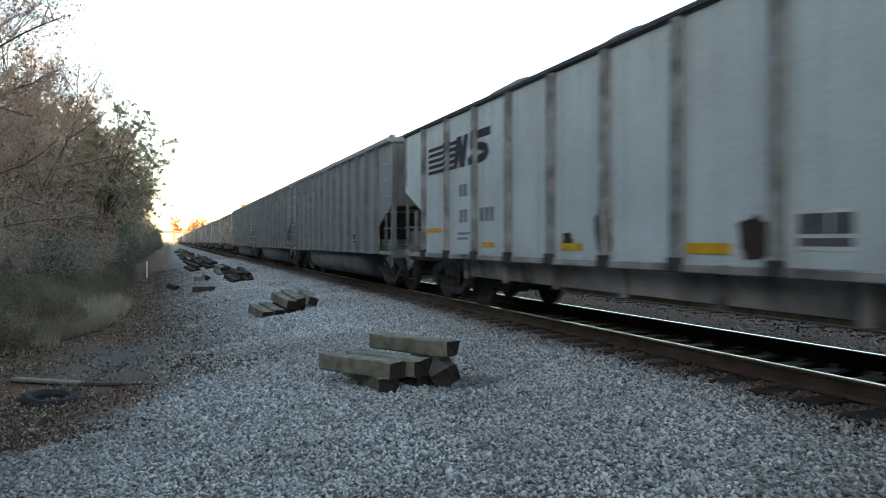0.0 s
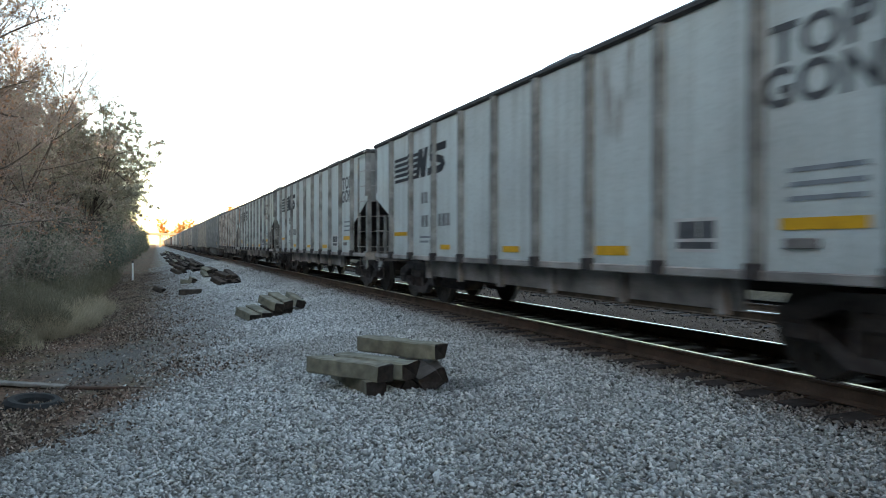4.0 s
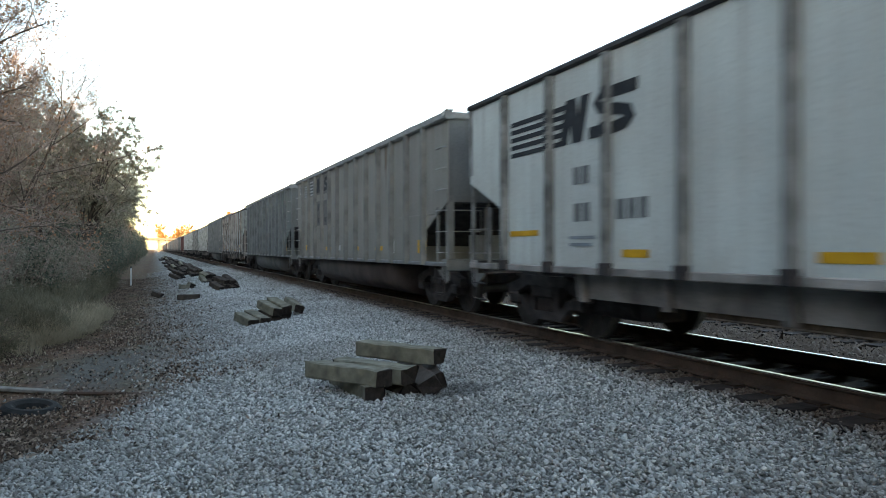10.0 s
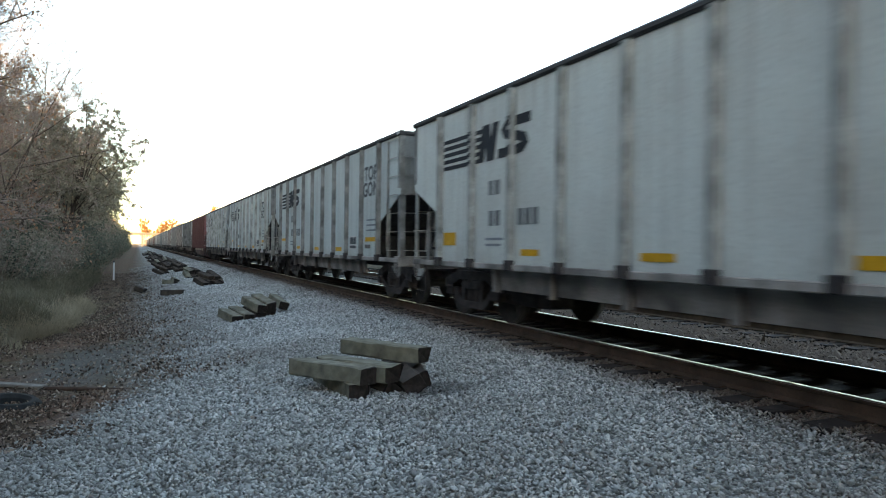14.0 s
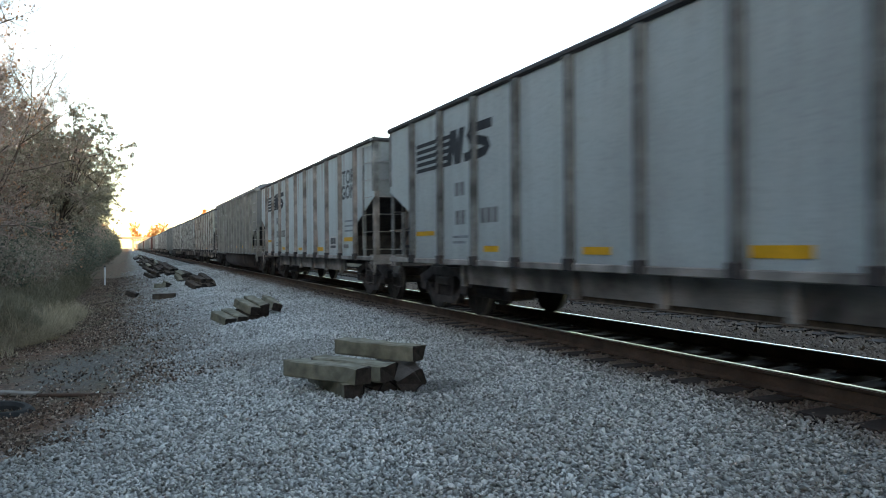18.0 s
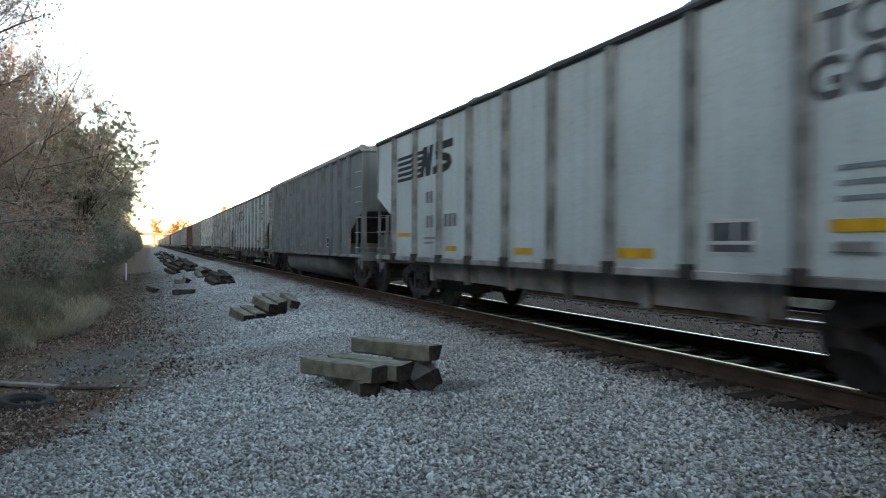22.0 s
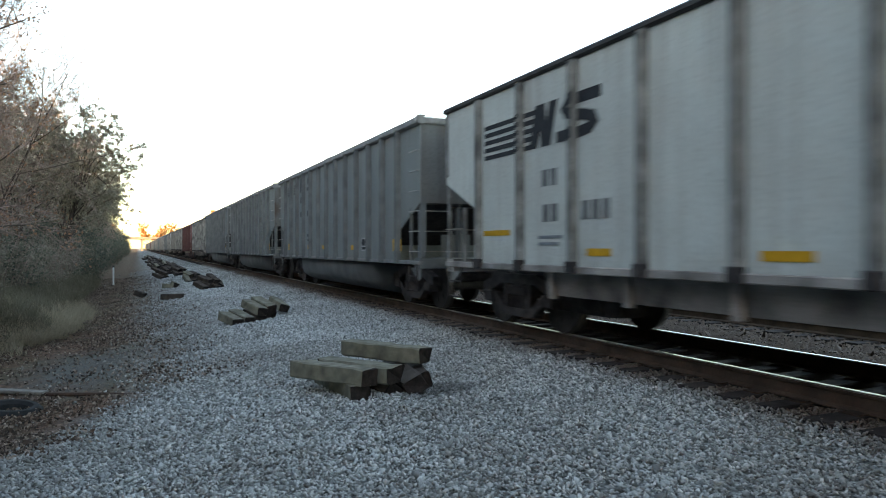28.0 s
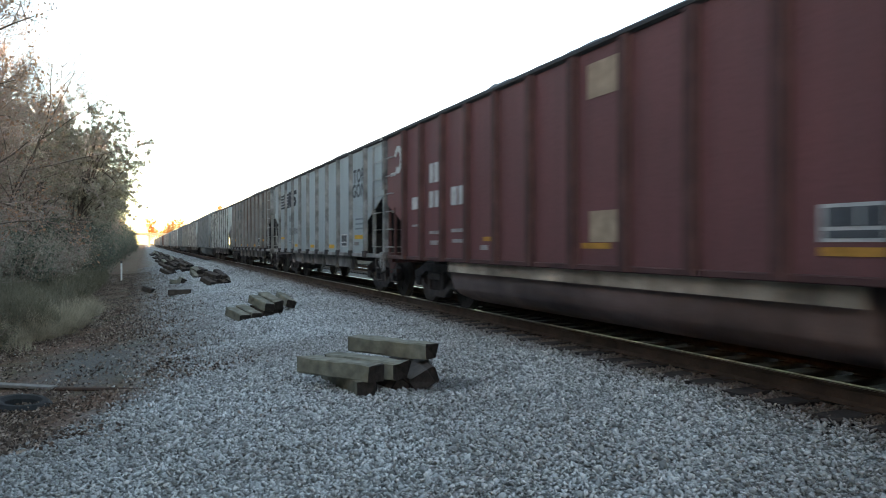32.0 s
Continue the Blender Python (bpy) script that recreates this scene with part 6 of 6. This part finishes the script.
# ---------------------------------------------------------------- loose ballast
def stone_shapes(rng, n):
    shapes = []
    for _ in range(n):
        base = np.array([(1, 0, 0), (-1, 0, 0), (0, 1, 0), (0, -1, 0), (0, 0, 1), (0, 0, -1), (0.6, 0.6, 0.55), (-0.6, 0.55, -0.5)], float)
        tri = np.array([(4, 0, 6), (6, 0, 2), (4, 6, 2), (4, 2, 1), (4, 1, 3), (4, 3, 0), (5, 2, 0), (5, 7, 2), (7, 1, 2), (5, 1, 7), (5, 3, 1), (5, 0, 3)])
        v = base * rng.uniform(0.65, 1.25, (8, 1)) + rng.normal(0, 0.13, (8, 3))
        v[:, 2] *= rng.uniform(0.5, 0.85)
        shapes.append((v, tri))
    return shapes


def far_stones(rng, n):
    shapes = []
    for _ in range(n):
        v = np.array([(1, 0, 0), (0, 1, 0), (-1, 0, 0), (0, -1, 0), (0, 0, 1)], float) * rng.uniform(0.65, 1.3, (5, 1)) + rng.normal(0, 0.15, (5, 3))
        shapes.append((v, np.array([(4, 0, 1), (4, 1, 2), (4, 2, 3), (4, 3, 0)])))
    return shapes


def build_ballast():
    k = Mat("crushed_granite", 0.85)
    k.b.inputs["Specular IOR Level"].default_value = 0.45
    geo = k.node("ShaderNodeNewGeometry")
    c = k.ramp(geo.outputs["Random Per Island"], (0.0, (0.11, 0.115, 0.11)), (0.24, (0.29, 0.305, 0.295)), (0.72, (0.54, 0.565, 0.55)), (1.0, (0.74, 0.755, 0.73)))
    c = k.mix(k.ramp(k.noise(0.5, 5), (0.42, 0.0), (0.72, 0.5)), c, (0.16, 0.14, 0.12))
    sep = k.node("ShaderNodeSeparateXYZ")
    k.link(k.p, sep.inputs[0])
    wob = k.math("MULTIPLY", k.math("SUBTRACT", k.noise(0.9, 4), 0.5), 1.6)
    fines = k.math("MULTIPLY", k.ramp(k.math("ADD", k.math("MULTIPLY", k.math("ADD", sep.outputs[0], wob), 0.2), 0.3), (0.25, 0.8), (0.78, 0.0)), k.ramp(k.math("MULTIPLY", sep.outputs[1], 0.05), (0.45, 0.15), (0.7, 1.0)))
    c = k.mix(fines, c, (0.155, 0.138, 0.115))
    # stones past the near rail take the same dark, the train's shade included
    c = k.mix(k.ramp(k.math("MULTIPLY", k.math("ADD", sep.outputs[0], wob), 0.05), (0.262, 0.0), (0.30, 0.80)), c, (0.055, 0.050, 0.046))
    soiled = k.math("SUBTRACT", k.math("ADD", sep.outputs[0], k.math("MULTIPLY", wob, 1.1)), k.math("MULTIPLY", sep.outputs[1], 0.12))
    c = k.mix(k.math("MULTIPLY", k.ramp(k.math("ADD", k.math("MULTIPLY", soiled, 0.3), 0.75), (0.10, 0.62), (0.55, 0.0)), k.ramp(k.math("MULTIPLY", sep.outputs[1], 0.05), (0.42, 1.0), (0.55, 0.0))), c, (0.13, 0.115, 0.10))
    # rust dust beside the rail
    c = k.mix(k.ramp(k.math("MULTIPLY", k.math("ADD", sep.outputs[0], k.math("MULTIPLY", wob, 0.35)), 0.1), (0.485, 0.0), (0.528, 0.88)), c, (0.125, 0.085, 0.064))
    # dark fines and shadow beside the near heap, painted into the stones' colour
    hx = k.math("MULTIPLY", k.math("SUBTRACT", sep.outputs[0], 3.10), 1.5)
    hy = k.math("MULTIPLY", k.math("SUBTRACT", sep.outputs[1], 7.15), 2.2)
    shadow_fines = k.math("ADD", k.math("ADD", k.math("MULTIPLY", hx, hx), k.math("MULTIPLY", hy, hy)), k.math("MULTIPLY", wob, 0.6))
    c = k.mix(k.ramp(shadow_fines, (0.25, 0.7), (0.8, 0.0)), c, (0.07, 0.072, 0.072))
    k.color(k.mix(k.ramp(k.noise(90, 2), (0.3, 0.75), (0.7, 1.1)), (0.05, 0.05, 0.05), c))
    k.bump(k.noise(120, 2), 0.4, 0.004)
    rng = np.random.default_rng(9)
    shapes = stone_shapes(rng, 14) + far_stones(rng, 14)
    zones = [(2.0, 7.0, 1850, 0.0165), (7.0, 12.0, 1400, 0.0182), (12.0, 20.0, 950, 0.0195), (20.0, 36.0, 430, 0.0235), (36.0, 62.0, 130, 0.033), (4.0, 26.0, 330, 0.031)]   # y from, to, stones a square metre, half size; last: beyond the rails
    V, T, off = [], [], 0
    for y0, y1, dens, size in zones:
        area = (y1 - y0) * 9.63
        n = int(area * dens)
        beyond = y0 == 4.0
        x = rng.uniform(-4.0, 5.63, n) if not beyond else rng.uniform(7.9, 13.2, n)
        y = rng.uniform(y0, y1, n)
        edge = 0.2 - np.maximum(0, 10.2 - y) * 0.4 - np.maximum(0, 7.4 - y) * 0.5
        soft = np.clip((y - 8.5) / 4.0, 0.0, 1.0)
        thin = np.clip((x - edge + 0.2 + 0.75 * soft) / (0.5 + 2.0 * soft), 0.03, 1.0)
        keep = (rng.random(n) < thin ** 1.6) & (beyond | (x < 5.08 + rng.uniform(0, 0.16, n)) | (np.abs((y + 3.0) % 0.497 - 0.2485) < 0.122 + rng.uniform(-0.02, 0.02, n)))
        # nothing beyond the picture's sides
        keep &= (x < y * 1.75 + 0.6) & (x > -y * 0.32 - 0.6)
        x, y = x[keep], y[keep]
        n = len(x)
        z = np.array([ground_z(float(a), float(b)) for a, b in zip(x, y)]) + rng.uniform(-0.3, 1.1, n) * size
        z = z + (0.0 if beyond else np.clip((x - 4.8) / 0.35, 0.0, 1.0) * 0.042)
        s = size * rng.lognormal(0, 0.28, n)
        which = rng.integers(0, 14, n) + (14 if y0 >= 12 or beyond else 0)
        ang = rng.uniform(0, 6.283, n)
        tx, ty = rng.normal(0, 0.45, n), rng.normal(0, 0.45, n)
        for i, (sv, st) in enumerate(shapes):
            m = which == i
            cnt = int(m.sum())
            if not cnt:
                continue
            ca, sa = np.cos(ang[m])[:, None], np.sin(ang[m])[:, None]
            X = sv[None, :, 0] * ca - sv[None, :, 1] * sa
            Y = sv[None, :, 0] * sa + sv[None, :, 1] * ca
            Z = sv[None, :, 2] + X * tx[m][:, None] + Y * ty[m][:, None]
            P = np.stack([X, Y, Z], 2) * s[m][:, None, None] + np.stack([x[m], y[m], z[m]], 1)[:, None, :]
            V.append(P.reshape(-1, 3))
            T.append((st[None] + (np.arange(cnt) * len(sv))[:, None, None] + off).reshape(-1, 3))
            off += cnt * len(sv)
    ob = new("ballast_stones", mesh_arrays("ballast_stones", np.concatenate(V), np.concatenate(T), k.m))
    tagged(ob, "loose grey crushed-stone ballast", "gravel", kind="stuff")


build_ballast()


# ---------------------------------------------------------------- what moves
def motions():
    times = [1.0 * i for i in range(33)]
    for k, car in CARS:
        walk(car, [(t, pose(TRACK_X, rest_y(k) - travel(t), 0)) for t in times])
    # the wheels roll: one turning for the leading axles, one for the trailing, shared by all cars
    turning = {}
    for k, car in CARS:
        for ob in car.children_recursive:
            if not ob.name.startswith("wheelset"):
                continue
            axle = ob.location.y > 0
            if axle not in turning:
                walk(ob, [(i / FPS, pose(0, ob.location.y, 0.457, math.degrees(travel(i / FPS) / 0.457) % 360)) for i in range(32 * FPS + 1)])
                turning[axle] = ob.animation_data
            else:
                ob.rotation_mode = "QUATERNION"
                ob.animation_data_create()
                ob.animation_data.action = turning[axle].action
                ob.animation_data.action_slot = turning[axle].action_slot


motions()
